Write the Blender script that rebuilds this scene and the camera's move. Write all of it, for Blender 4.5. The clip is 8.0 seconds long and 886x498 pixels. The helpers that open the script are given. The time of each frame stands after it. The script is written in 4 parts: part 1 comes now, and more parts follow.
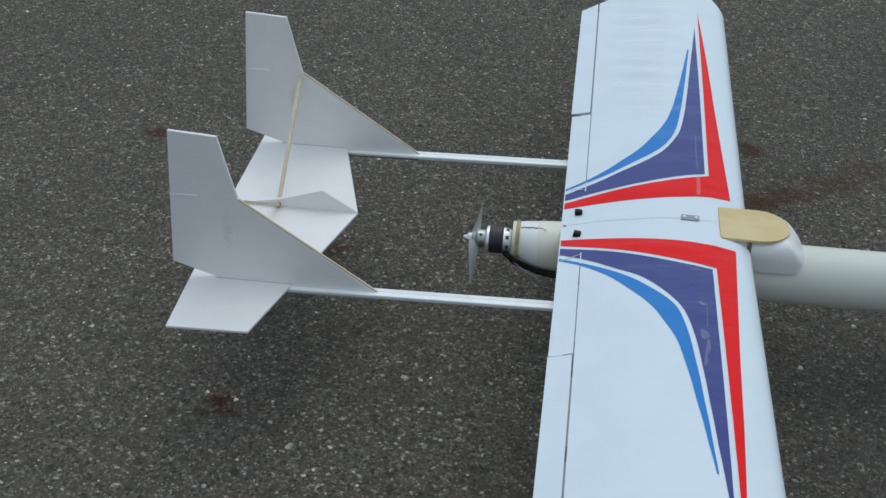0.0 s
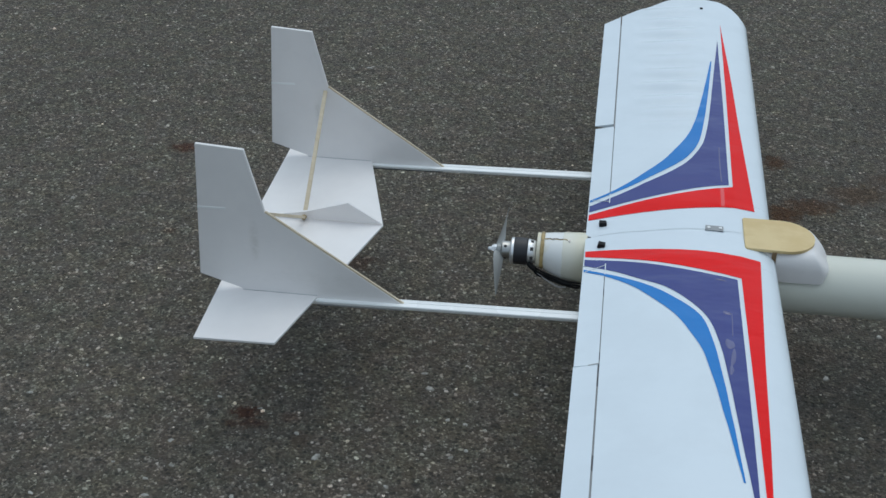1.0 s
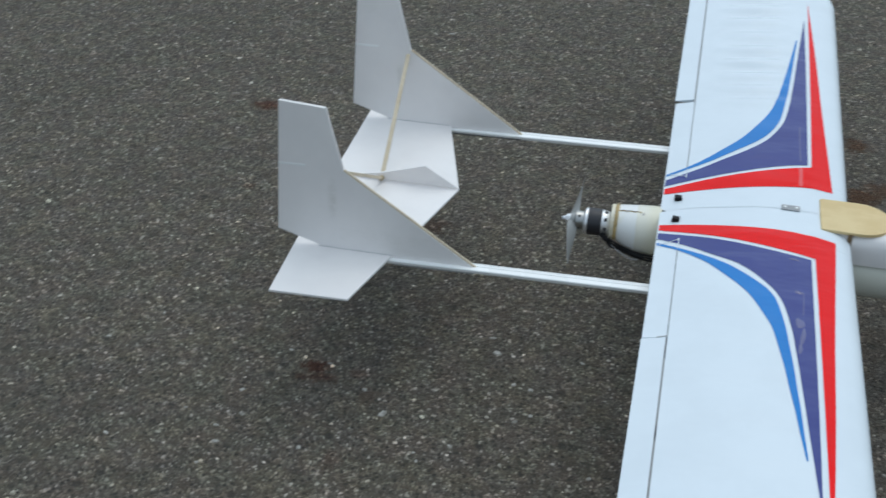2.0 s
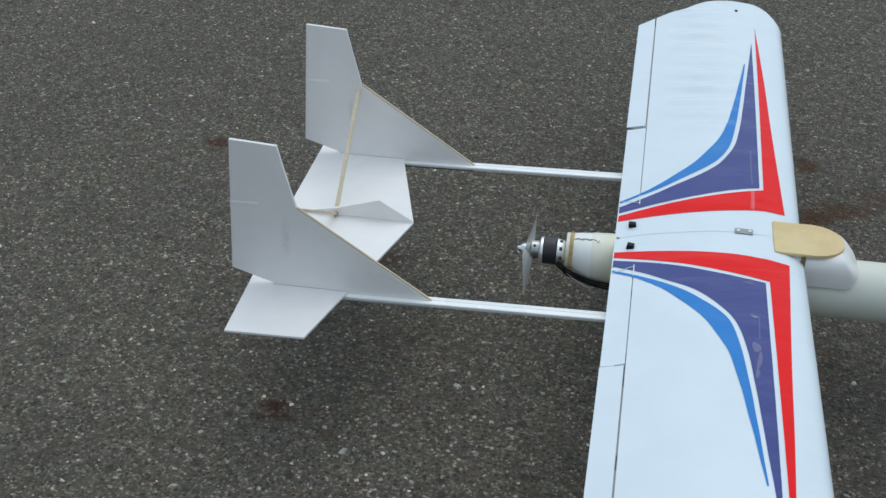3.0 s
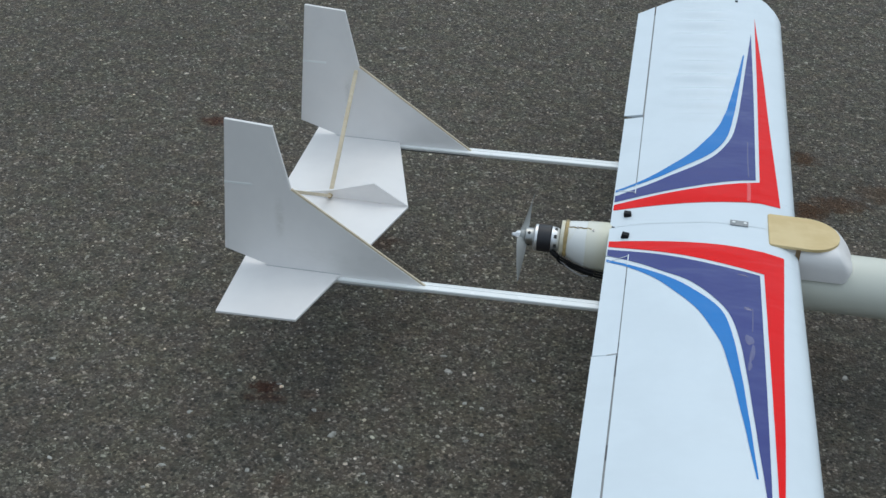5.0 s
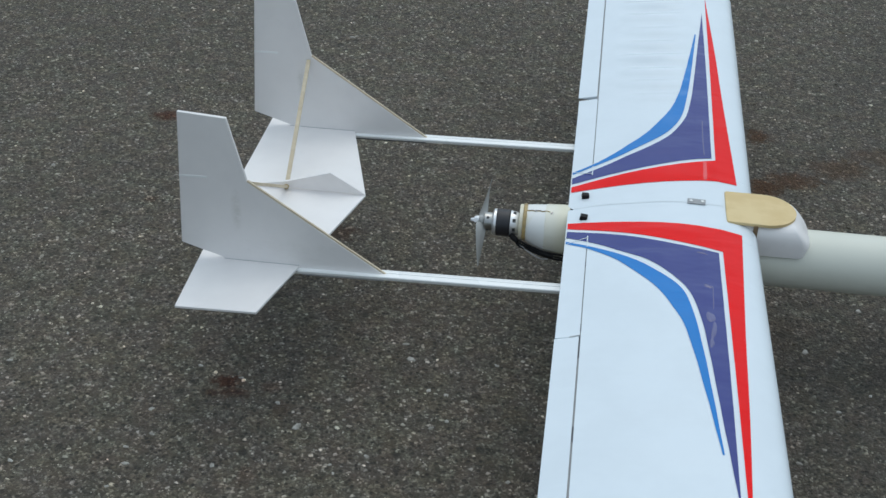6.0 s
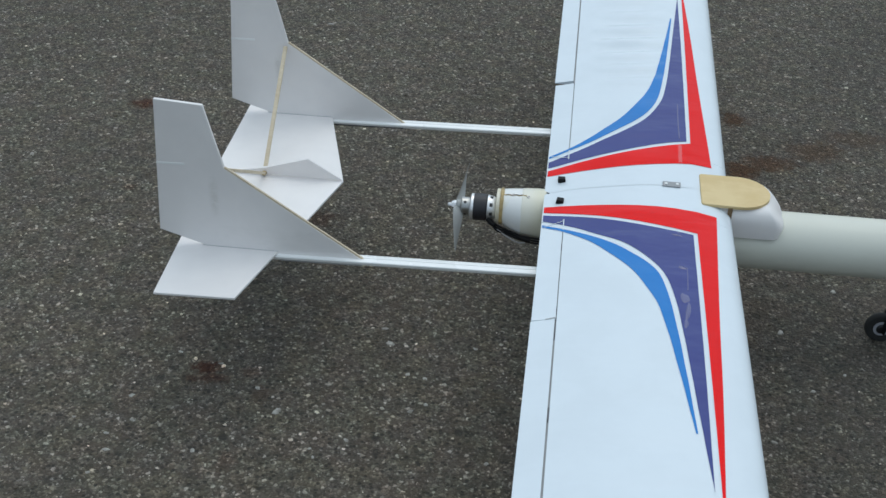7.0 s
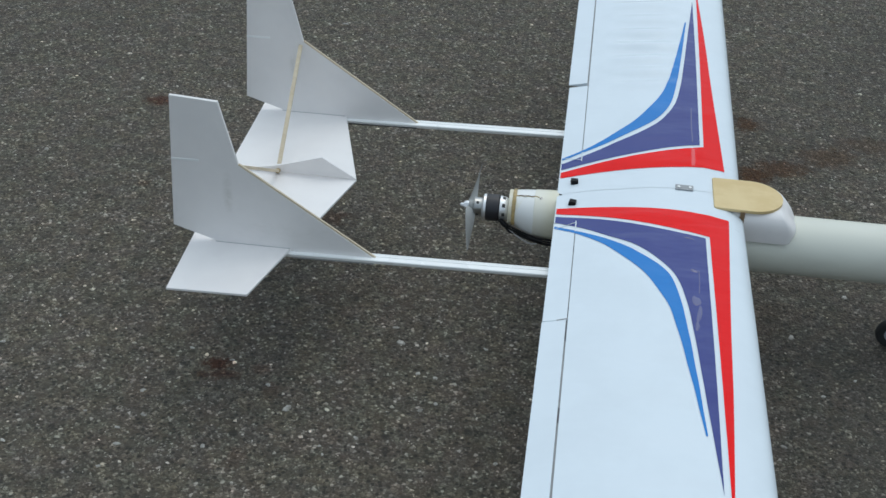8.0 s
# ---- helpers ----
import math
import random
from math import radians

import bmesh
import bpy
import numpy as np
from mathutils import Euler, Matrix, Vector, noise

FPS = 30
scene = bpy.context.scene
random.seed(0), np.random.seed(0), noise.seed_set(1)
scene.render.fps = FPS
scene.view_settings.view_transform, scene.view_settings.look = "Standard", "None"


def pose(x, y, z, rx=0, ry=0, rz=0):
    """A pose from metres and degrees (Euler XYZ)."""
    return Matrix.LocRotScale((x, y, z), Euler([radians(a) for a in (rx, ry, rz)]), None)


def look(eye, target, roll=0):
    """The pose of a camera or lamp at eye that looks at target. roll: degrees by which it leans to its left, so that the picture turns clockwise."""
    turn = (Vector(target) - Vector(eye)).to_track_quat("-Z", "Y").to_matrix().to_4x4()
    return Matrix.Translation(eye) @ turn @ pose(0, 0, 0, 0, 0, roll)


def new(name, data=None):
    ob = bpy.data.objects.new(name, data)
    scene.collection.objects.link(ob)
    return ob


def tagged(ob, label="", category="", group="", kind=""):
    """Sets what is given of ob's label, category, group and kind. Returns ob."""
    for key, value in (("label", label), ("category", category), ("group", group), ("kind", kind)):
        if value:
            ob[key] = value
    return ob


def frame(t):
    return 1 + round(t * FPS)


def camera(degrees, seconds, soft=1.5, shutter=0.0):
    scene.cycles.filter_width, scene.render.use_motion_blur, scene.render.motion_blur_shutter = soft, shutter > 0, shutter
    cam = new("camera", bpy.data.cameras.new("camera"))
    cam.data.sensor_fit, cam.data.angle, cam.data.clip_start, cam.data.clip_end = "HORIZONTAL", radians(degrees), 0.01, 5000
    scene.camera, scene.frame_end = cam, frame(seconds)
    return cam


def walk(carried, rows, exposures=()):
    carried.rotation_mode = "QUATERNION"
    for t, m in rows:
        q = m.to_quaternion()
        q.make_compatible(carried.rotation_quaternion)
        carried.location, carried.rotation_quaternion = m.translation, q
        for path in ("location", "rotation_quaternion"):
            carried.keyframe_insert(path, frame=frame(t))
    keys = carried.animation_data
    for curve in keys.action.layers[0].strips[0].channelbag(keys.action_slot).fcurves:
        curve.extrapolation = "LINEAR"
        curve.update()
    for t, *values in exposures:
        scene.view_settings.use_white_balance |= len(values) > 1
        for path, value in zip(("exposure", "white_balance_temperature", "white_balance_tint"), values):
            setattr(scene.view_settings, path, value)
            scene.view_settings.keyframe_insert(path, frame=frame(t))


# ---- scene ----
cam = camera(38.0, 8.0, shutter=0.15)
ROWS = [
    (0.0, -0.0084, -1.5206, 1.1402, 56.911, -1.162, 7.422),
    (0.1, -0.0082, -1.5196, 1.1396, 56.765, -1.260, 7.406),
    (0.2, -0.0079, -1.5186, 1.1389, 56.787, -1.358, 7.253),
    (0.3, -0.0090, -1.5180, 1.1398, 56.808, -1.486, 7.164),
    (0.4, -0.0101, -1.5175, 1.1408, 56.878, -1.614, 7.008),
    (0.5, -0.0112, -1.5169, 1.1417, 56.905, -1.742, 6.982),
    (0.6, -0.0129, -1.5172, 1.1422, 56.955, -1.829, 6.885),
    (0.7, -0.0147, -1.5174, 1.1426, 57.140, -1.915, 6.853),
    (0.8, -0.0164, -1.5177, 1.1431, 57.088, -1.544, 7.515),
    (0.9, -0.0140, -1.5248, 1.1418, 57.529, -1.007, 8.019),
    (1.0, -0.0115, -1.5319, 1.1404, 57.601, -0.470, 8.120),
    (1.1, -0.0223, -1.5424, 1.1371, 56.535, -0.763, 8.119),
    (1.2, -0.0330, -1.5529, 1.1338, 56.460, -1.056, 9.990),
    (1.3, -0.0412, -1.5671, 1.1267, 55.713, -1.093, 12.358),
    (1.4, -0.0438, -1.5771, 1.1238, 55.012, -0.545, 15.012),
    (1.5, -0.0480, -1.5785, 1.1288, 54.250, -0.823, 17.678),
    (1.6, -0.0446, -1.5757, 1.1347, 54.355, -1.238, 19.416),
    (1.7, -0.0392, -1.5770, 1.1390, 54.428, -2.671, 18.883),
    (1.8, -0.0332, -1.5694, 1.1407, 55.422, -2.199, 16.686),
    (1.9, -0.0236, -1.5613, 1.1422, 55.744, -1.401, 14.444),
    (2.0, -0.0115, -1.5518, 1.1439, 56.224, -1.066, 12.294),
    (2.1, -0.0116, -1.5480, 1.1455, 56.870, -0.802, 10.172),
    (2.2, -0.0030, -1.5477, 1.1460, 57.715, 0.136, 9.720),
    (3.3, -0.0064, -1.5394, 1.1486, 57.376, -0.956, 9.756),
    (3.4, -0.0072, -1.5412, 1.1467, 57.413, -0.993, 9.539),
    (3.5, -0.0081, -1.5429, 1.1447, 57.225, -1.030, 9.775),
    (3.6, -0.0079, -1.5423, 1.1452, 56.867, -1.104, 9.954),
    (3.7, -0.0076, -1.5417, 1.1457, 56.911, -1.178, 9.789),
    (3.8, -0.0074, -1.5412, 1.1462, 56.754, -1.252, 9.837),
    (3.9, -0.0071, -1.5406, 1.1467, 56.763, -1.326, 9.837),
    (4.0, -0.0069, -1.5400, 1.1472, 56.788, -1.400, 9.965),
    (4.1, -0.0072, -1.5395, 1.1470, 56.845, -1.440, 10.006),
    (4.2, -0.0075, -1.5390, 1.1469, 56.919, -1.479, 9.932),
    (5.3, -0.0107, -1.5336, 1.1450, 56.443, -1.915, 10.374),
    (5.4, -0.0120, -1.5336, 1.1442, 56.316, -1.949, 10.024),
    (5.5, -0.0132, -1.5336, 1.1434, 56.487, -1.982, 9.623),
    (5.6, -0.0131, -1.5332, 1.1426, 56.602, -1.853, 9.204),
    (5.7, -0.0130, -1.5328, 1.1419, 56.554, -1.724, 8.929),
    (5.8, -0.0130, -1.5323, 1.1411, 56.547, -1.595, 8.498),
    (5.9, -0.0129, -1.5319, 1.1404, 56.491, -1.466, 8.105),
    (6.0, -0.0128, -1.5315, 1.1396, 56.323, -1.337, 7.698),
    (6.1, -0.0121, -1.5323, 1.1398, 56.222, -1.365, 7.394),
    (6.2, -0.0114, -1.5330, 1.1400, 56.222, -1.393, 7.183),
    (6.3, -0.0108, -1.5338, 1.1403, 56.099, -1.421, 7.169),
    (6.4, -0.0101, -1.5345, 1.1405, 56.052, -1.449, 6.996),
    (6.5, -0.0094, -1.5353, 1.1407, 55.920, -1.477, 7.041),
    (6.6, -0.0077, -1.5366, 1.1412, 56.209, -1.435, 6.990),
    (6.7, -0.0060, -1.5378, 1.1417, 56.148, -1.394, 6.900),
    (6.8, -0.0044, -1.5391, 1.1423, 55.991, -1.352, 6.849),
    (6.9, -0.0027, -1.5403, 1.1428, 55.985, -1.311, 6.799),
    (7.0, -0.0010, -1.5416, 1.1433, 55.769, -1.269, 6.858),
    (7.1, 0.0001, -1.5425, 1.1429, 55.792, -1.316, 6.844),
    (7.2, 0.0012, -1.5433, 1.1425, 55.817, -1.364, 6.735),
    (7.3, 0.0022, -1.5442, 1.1420, 55.687, -1.411, 6.644),
    (7.4, 0.0033, -1.5450, 1.1416, 55.570, -1.459, 6.417),
    (7.5, 0.0044, -1.5459, 1.1412, 55.709, -1.506, 6.544),
    (7.6, 0.0028, -1.5462, 1.1414, 55.795, -1.546, 6.539),
    (7.7, 0.0012, -1.5464, 1.1416, 55.793, -1.585, 6.357),
    (7.8, -0.0004, -1.5467, 1.1417, 55.961, -1.625, 6.852),
    (7.9, -0.0020, -1.5469, 1.1419, 55.816, -1.664, 7.325),
    (8.0, -0.0036, -1.5472, 1.1421, 55.864, -1.704, 7.671),
]
EXPOSURE = 0.0
GAINS = ((0.0, -0.09), (1.0, -0.09), (1.3, -0.09), (1.5, -0.17), (1.7, -0.08), (2.0, 0.12), (2.2, 0.16), (3.5, 0.08), (8.0, 0.08))
walk(cam, [(t, pose(*row)) for t, *row in ROWS], [(t, EXPOSURE + e, 5880 if t < 1.9 else 5900 if t < 3 else 5970, 2) for t, e in GAINS])

# ---- world and sun: an overcast sky, brightest high up ----
SUN_UP, SUN_FROM = 66.0, 80.0  # degrees above the ground; bearing from +x towards +y
world = bpy.data.worlds.new("overcast_sky")
scene.world = world
world.use_nodes = True
wn = world.node_tree
wn.nodes.clear()
sky = wn.nodes.new("ShaderNodeTexSky")
sky.sky_type, sky.sun_disc = "NISHITA", False
sky.sun_elevation, sky.sun_rotation = radians(SUN_UP), radians(90.0 - SUN_FROM)
sky.air_density, sky.dust_density, sky.ozone_density = 1.0, 4.0, 1.5
back = wn.nodes.new("ShaderNodeBackground")
back.inputs["Strength"].default_value = 0.06
wout = wn.nodes.new("ShaderNodeOutputWorld")
wn.links.new(sky.outputs[0], back.inputs[0])
# a closed layer of cloud, three times as bright overhead as at the horizon
cloud = wn.nodes.new("ShaderNodeBackground")
cloud.inputs["Color"].default_value = (0.935, 0.98, 1.0, 1)
up = wn.nodes.new("ShaderNodeSeparateXYZ")
wn.links.new(wn.nodes.new("ShaderNodeTexCoord").outputs["Generated"], up.inputs[0])
drift = wn.nodes.new("ShaderNodeTexNoise")  # thicker and thinner cloud
drift.inputs["Scale"].default_value, drift.inputs["Detail"].default_value = 4.5, 4.0
wn.links.new(up.inputs[0].links[0].from_socket, drift.inputs["Vector"])
rise = wn.nodes.new("ShaderNodeMapRange")
for i, v in enumerate((0.0, 1.0, 0.25, 0.52)):
    rise.inputs[i + 1].default_value = v
wn.links.new(up.outputs[2], rise.inputs[0])
thin = wn.nodes.new("ShaderNodeMapRange")
for i, v in enumerate((0.3, 0.7, 0.50, 1.50)):
    thin.inputs[i + 1].default_value = v
wn.links.new(drift.outputs["Fac"], thin.inputs[0])
glow = wn.nodes.new("ShaderNodeMath")
glow.operation = "MULTIPLY"
wn.links.new(rise.outputs[0], glow.inputs[0])
wn.links.new(thin.outputs[0], glow.inputs[1])
wn.links.new(glow.outputs[0], cloud.inputs["Strength"])
both = wn.nodes.new("ShaderNodeAddShader")
wn.links.new(back.outputs[0], both.inputs[0])
wn.links.new(cloud.outputs[0], both.inputs[1])
wn.links.new(both.outputs[0], wout.inputs[0])
sun_data = bpy.data.lights.new("sun", "SUN")
sun_data.energy, sun_data.angle, sun_data.color = 0.55, radians(110), (0.94, 0.98, 1.0)
sun = new("sun", sun_data)
a, b = radians(SUN_UP), radians(SUN_FROM)
sun.matrix_world = look((8 * math.cos(a) * math.cos(b), 8 * math.cos(a) * math.sin(b), 8 * math.sin(a)), (0, 0, 0))


# ---- materials ----
class Nodes:
    """A material and short ways to wire it."""

    def __init__(self, name, rough=0.5, metal=0.0):
        self.m = bpy.data.materials.new(name)
        self.m.use_nodes = True
        self.t = self.m.node_tree
        self.b = self.t.nodes["Principled BSDF"]
        self.b.inputs["Roughness"].default_value = rough
        self.b.inputs["Metallic"].default_value = metal
        self.co = self.t.nodes.new("ShaderNodeTexCoord").outputs["Object"]

    def put(self, where, value):
        if isinstance(value, bpy.types.NodeSocket):
            self.t.links.new(value, where)
        elif isinstance(value, tuple) and len(value) == 3 and where.type == "RGBA":
            where.default_value = (*value, 1)
        else:
            where.default_value = value

    def noise(self, scale, detail=4.0, rough=0.6, vec=None, out="Fac", stretch=None):
        n = self.t.nodes.new("ShaderNodeTexNoise")
        n.inputs["Scale"].default_value, n.inputs["Detail"].default_value, n.inputs["Roughness"].default_value = scale, detail, rough
        v = vec or self.co
        if stretch:
            v = self.vmath("MULTIPLY", v, stretch)
        self.t.links.new(v, n.inputs["Vector"])
        return n.outputs[out]

    def voronoi(self, scale, feature="F1", out="Color", rand=1.0):
        n = self.t.nodes.new("ShaderNodeTexVoronoi")
        n.feature = feature
        n.inputs["Scale"].default_value, n.inputs["Randomness"].default_value = scale, rand
        self.t.links.new(self.co, n.inputs["Vector"])
        return n.outputs[out]

    def vmath(self, op, p, q):
        n = self.t.nodes.new("ShaderNodeVectorMath")
        n.operation = op
        self.put(n.inputs[0], p)
        self.put(n.inputs[1], q)
        return n.outputs["Value"] if op in ("LENGTH", "DISTANCE") else n.outputs[0]

    def math(self, op, p, q=0.0, clamp=False):
        n = self.t.nodes.new("ShaderNodeMath")
        n.operation, n.use_clamp = op, clamp
        self.put(n.inputs[0], p)
        self.put(n.inputs[1], q)
        return n.outputs[0]

    def span(self, value, lo, hi, to_lo=0.0, to_hi=1.0):
        n = self.t.nodes.new("ShaderNodeMapRange")
        n.interpolation_type = "SMOOTHSTEP"
        for i, v in enumerate((value, lo, hi, to_lo, to_hi)):
            self.put(n.inputs[i], v)
        return n.outputs[0]

    def mix(self, fac, p, q, blend="MIX"):
        n = self.t.nodes.new("ShaderNodeMix")
        n.data_type, n.blend_type = "RGBA", blend
        self.put(n.inputs["Factor"], fac)
        self.put(n.inputs[6], p)
        self.put(n.inputs[7], q)
        return n.outputs[2]

    def ramp(self, fac, stops):
        n = self.t.nodes.new("ShaderNodeValToRGB")
        e = n.color_ramp.elements
        while len(e) < len(stops):
            e.new(0.5)
        for el, (p, c) in zip(e, stops):
            el.position, el.color = p, (*c, 1)
        self.t.links.new(fac, n.inputs[0])
        return n.outputs[0]

    def sep(self, vec):
        n = self.t.nodes.new("ShaderNodeSeparateXYZ")
        self.t.links.new(vec, n.inputs[0])
        return n.outputs

    def bump(self, height, strength=0.3, dist=0.001):
        n = self.t.nodes.new("ShaderNodeBump")
        n.inputs["Strength"].default_value, n.inputs["Distance"].default_value = strength, dist
        self.t.links.new(height, n.inputs["Height"])
        self.t.links.new(n.outputs[0], self.b.inputs["Normal"])

    def color(self, c):
        self.put(self.b.inputs["Base Color"], c)
        return self

    def set(self, key, value):
        self.put(self.b.inputs[key], value)
        return self


def tinted(name, colour, rough, metal=0.0, vary=0.12, scale=60.0, bump=0.1, gloss=None):
    """A plain surface with soft blotches, fine grain and uneven gloss."""
    n = Nodes(name, rough, metal)
    big, fine = n.noise(scale * 0.15, 3), n.noise(scale * 8, 4)
    dark = tuple(v * (1 - vary) for v in colour)
    n.color(n.mix(n.span(n.math("ADD", n.math("MULTIPLY", big, 0.7), n.math("MULTIPLY", fine, 0.3)), 0.35, 0.62), dark, colour))
    n.set("Roughness", n.span(big, 0.3, 0.7, rough * 0.8, min(1.0, rough * 1.2)))
    n.bump(fine, bump, 0.0004)
    if gloss is not None:
        n.set("Specular IOR Level", gloss)
    return n.m


def film(name, colour, rough=0.22, gloss=0.14, wave=0.35):
    """Heat-shrunk covering film: smooth, glossy, a little slack between the ribs."""
    n = Nodes(name, rough)
    slack = n.noise(7, 0, 0.5, stretch=(1.0, 2.0, 1.0))
    fine = n.noise(300, 3)
    n.color(n.mix(n.span(n.noise(14, 3), 0.35, 0.7), colour, tuple(v * 0.965 for v in colour)))
    n.bump(n.math("ADD", n.math("MULTIPLY", fine, 0.004), n.noise(16, 2, 0.5, stretch=(1.0, 2.2, 1.0))), wave, 0.006)
    n.set("Specular IOR Level", gloss)
    n.set("Roughness", n.span(slack, 0.3, 0.7, rough * 0.8, rough * 1.3))
    return n.m


FILM_WHITE = film("white_covering_film", (0.700, 0.758, 0.805), 0.20, 0.45, 0.12)
FILM_RED = film("red_covering_film", (0.78, 0.003, 0.004), 0.12, 0.12)
FILM_PURPLE = film("purple_blue_covering_film", (0.030, 0.042, 0.212), 0.07, 0.40)
FILM_BLUE = film("bright_blue_covering_film", (0.022, 0.195, 0.56), 0.12, 0.28)
# paler than the plain films: part of the glare sits in the base colour
GLARE_PURPLE = film("purple_film_with_glare", (0.066, 0.068, 0.215), 0.05, 1.0)
GLARE_RED = film("red_film_with_glare", (0.74, 0.018, 0.02), 0.06, 0.8)
BLACK_PLASTIC = tinted("black_plastic", (0.007, 0.007, 0.008), 0.6, gloss=0.2)
ZINC = tinted("bright_zinc", (0.86, 0.86, 0.85), 0.35, 0.2)
BELL = tinted("black_anodised_shell", (0.022, 0.021, 0.026), 0.42, vary=0.25, scale=90, gloss=0.5)
DULL_ZINC = tinted("dull_zinc", (0.33, 0.34, 0.35), 0.5, 0.5, 0.2)
RUBBER = tinted("black_rubber", (0.016, 0.016, 0.016), 0.75)
STEEL = tinted("worn_steel", (0.50, 0.50, 0.49), 0.32, 1.0, 0.25)
ALUMINIUM = tinted("machined_aluminium", (0.86, 0.86, 0.87), 0.34, 0.85, 0.12)
DARK_STEEL = tinted("dark_steel", (0.03, 0.03, 0.032), 0.38, 0.6)
GLUE = tinted("dried_amber_glue", (0.56, 0.41, 0.18), 0.4, vary=0.55, scale=260)
GREY_RIM = tinted("grey_plastic_rim", (0.34, 0.34, 0.37), 0.4)
WHITE_BOOM = tinted("white_enamel", (0.90, 0.90, 0.885), 0.3, 0.0, 0.06, 80)
SLOT = tinted("dark_slot", (0.05, 0.05, 0.05), 0.8)
PENCIL = tinted("grey_crease", (0.36, 0.36, 0.36), 0.7)
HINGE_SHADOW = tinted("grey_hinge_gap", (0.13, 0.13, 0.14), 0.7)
FAINT = tinted("faint_grey_line", (0.58, 0.58, 0.58), 0.6)
SEAM = tinted("pale_grey_tape", (0.655, 0.70, 0.735), 0.45, vary=0.15, scale=120)
WIRE_GREY = tinted("grey_wire", (0.34, 0.33, 0.33), 0.5)


def foam_board():
    n = Nodes("white_foam_board", 0.5)
    mottle, fine = n.noise(12, 4), n.noise(500, 3)
    smudge = n.span(n.noise(5, 5, 0.7, stretch=(1, 1, 2.5)), 0.56, 0.78)
    base = n.mix(n.span(mottle, 0.3, 0.7), (0.79, 0.758, 0.745), (0.84, 0.808, 0.79))
    # handling marks on the fins below the hinge
    d = n.vmath("LENGTH", n.vmath("MULTIPLY", n.vmath("SUBTRACT", n.co, (-0.439, 0.0, 0.268)), (130, 0.0, 30)), (0, 0, 0))
    mark = n.math("MULTIPLY", n.span(d, 1.2, 0.1), n.span(n.noise(90, 5, 0.7), 0.3, 0.7))
    base = n.mix(n.math("MULTIPLY", mark, 0.5), base, (0.50, 0.47, 0.42))
    n.color(n.mix(n.math("MULTIPLY", smudge, 0.45), base, (0.63, 0.61, 0.57)))
    n.bump(n.math("ADD", fine, mottle), 0.12, 0.0006)
    return n.m


def timber(name, light, dark, along=(1.0, 1.0, 1.0), rough=0.6, streak=0.6):
    n = Nodes(name, rough)
    grain = n.noise(220, 5, 0.65, stretch=along)
    blotch = n.noise(25, 3)
    n.color(n.mix(n.span(n.math("ADD", n.math("MULTIPLY", grain, streak), n.math("MULTIPLY", blotch, 1.0 - streak)), 0.35, 0.66), dark, light))
    n.bump(grain, 0.2, 0.0004)
    return n.m


def pipe_plastic():
    """Cream pipe, a little chalky, with fine scuffs along it."""
    n = Nodes("cream_pipe_plastic", 0.38)
    scuff = n.noise(120, 4, 0.7, stretch=(0.08, 1, 1))
    n.color(n.mix(n.span(n.noise(7, 4), 0.35, 0.7), (0.66, 0.66, 0.58), (0.61, 0.61, 0.535)))
    n.set("Roughness", n.span(scuff, 0.35, 0.65, 0.30, 0.48))
    n.bump(scuff, 0.06, 0.0004)
    return n.m


def cowl_plastic():
    """White moulded plastic, yellowed by glue towards the wing and round the rear rim."""
    n = Nodes("yellowed_white_plastic", 0.32)
    x = n.math("ADD", n.sep(n.co)[0], n.math("MULTIPLY", n.math("SUBTRACT", n.noise(40, 4), 0.5), 0.004))
    yellow = n.math("ADD", n.span(x, -0.0535, -0.0515, 0.0, 0.42), n.span(x, -0.074, -0.082, 0.0, 0.6))
    yellow = n.math("ADD", yellow, n.span(x, -0.045, -0.028, 0.0, 0.2))
    drip = n.span(n.noise(60, 5, stretch=(1, 1, 0.3)), 0.6, 0.75, 0.0, 0.35)
    n.color(n.mix(n.math("ADD", yellow, drip, True), (0.79, 0.79, 0.77), (0.68, 0.63, 0.42)))
    n.bump(n.noise(150, 3), 0.1, 0.0005)
    return n.m


def clear_grey():
    n = Nodes("grey_translucent_plastic", 0.25)
    n.color(n.mix(n.noise(40, 3), (0.42, 0.43, 0.42), (0.50, 0.51, 0.50)))
    n.set("Transmission Weight", 0.3).set("IOR", 1.45)
    return n.m


FOAM = foam_board()
BALSA_PALE = timber("pale_balsa", (0.80, 0.76, 0.64), (0.70, 0.64, 0.48), (0.15, 1, 1))
GAP_BROWN = timber("dark_brown_gap", (0.20, 0.13, 0.065), (0.11, 0.07, 0.035), (1, 1, 0.15))
BALSA = timber("tan_balsa", (0.66, 0.57, 0.42), (0.56, 0.46, 0.32), (0.15, 1, 0.15))
PLY = timber("pale_plywood", (0.69, 0.535, 0.275), (0.62, 0.46, 0.215), (0.10, 0.8, 1.0), 0.5, 0.22)
PIPE = pipe_plastic()
COWL = cowl_plastic()
PROP = clear_grey()

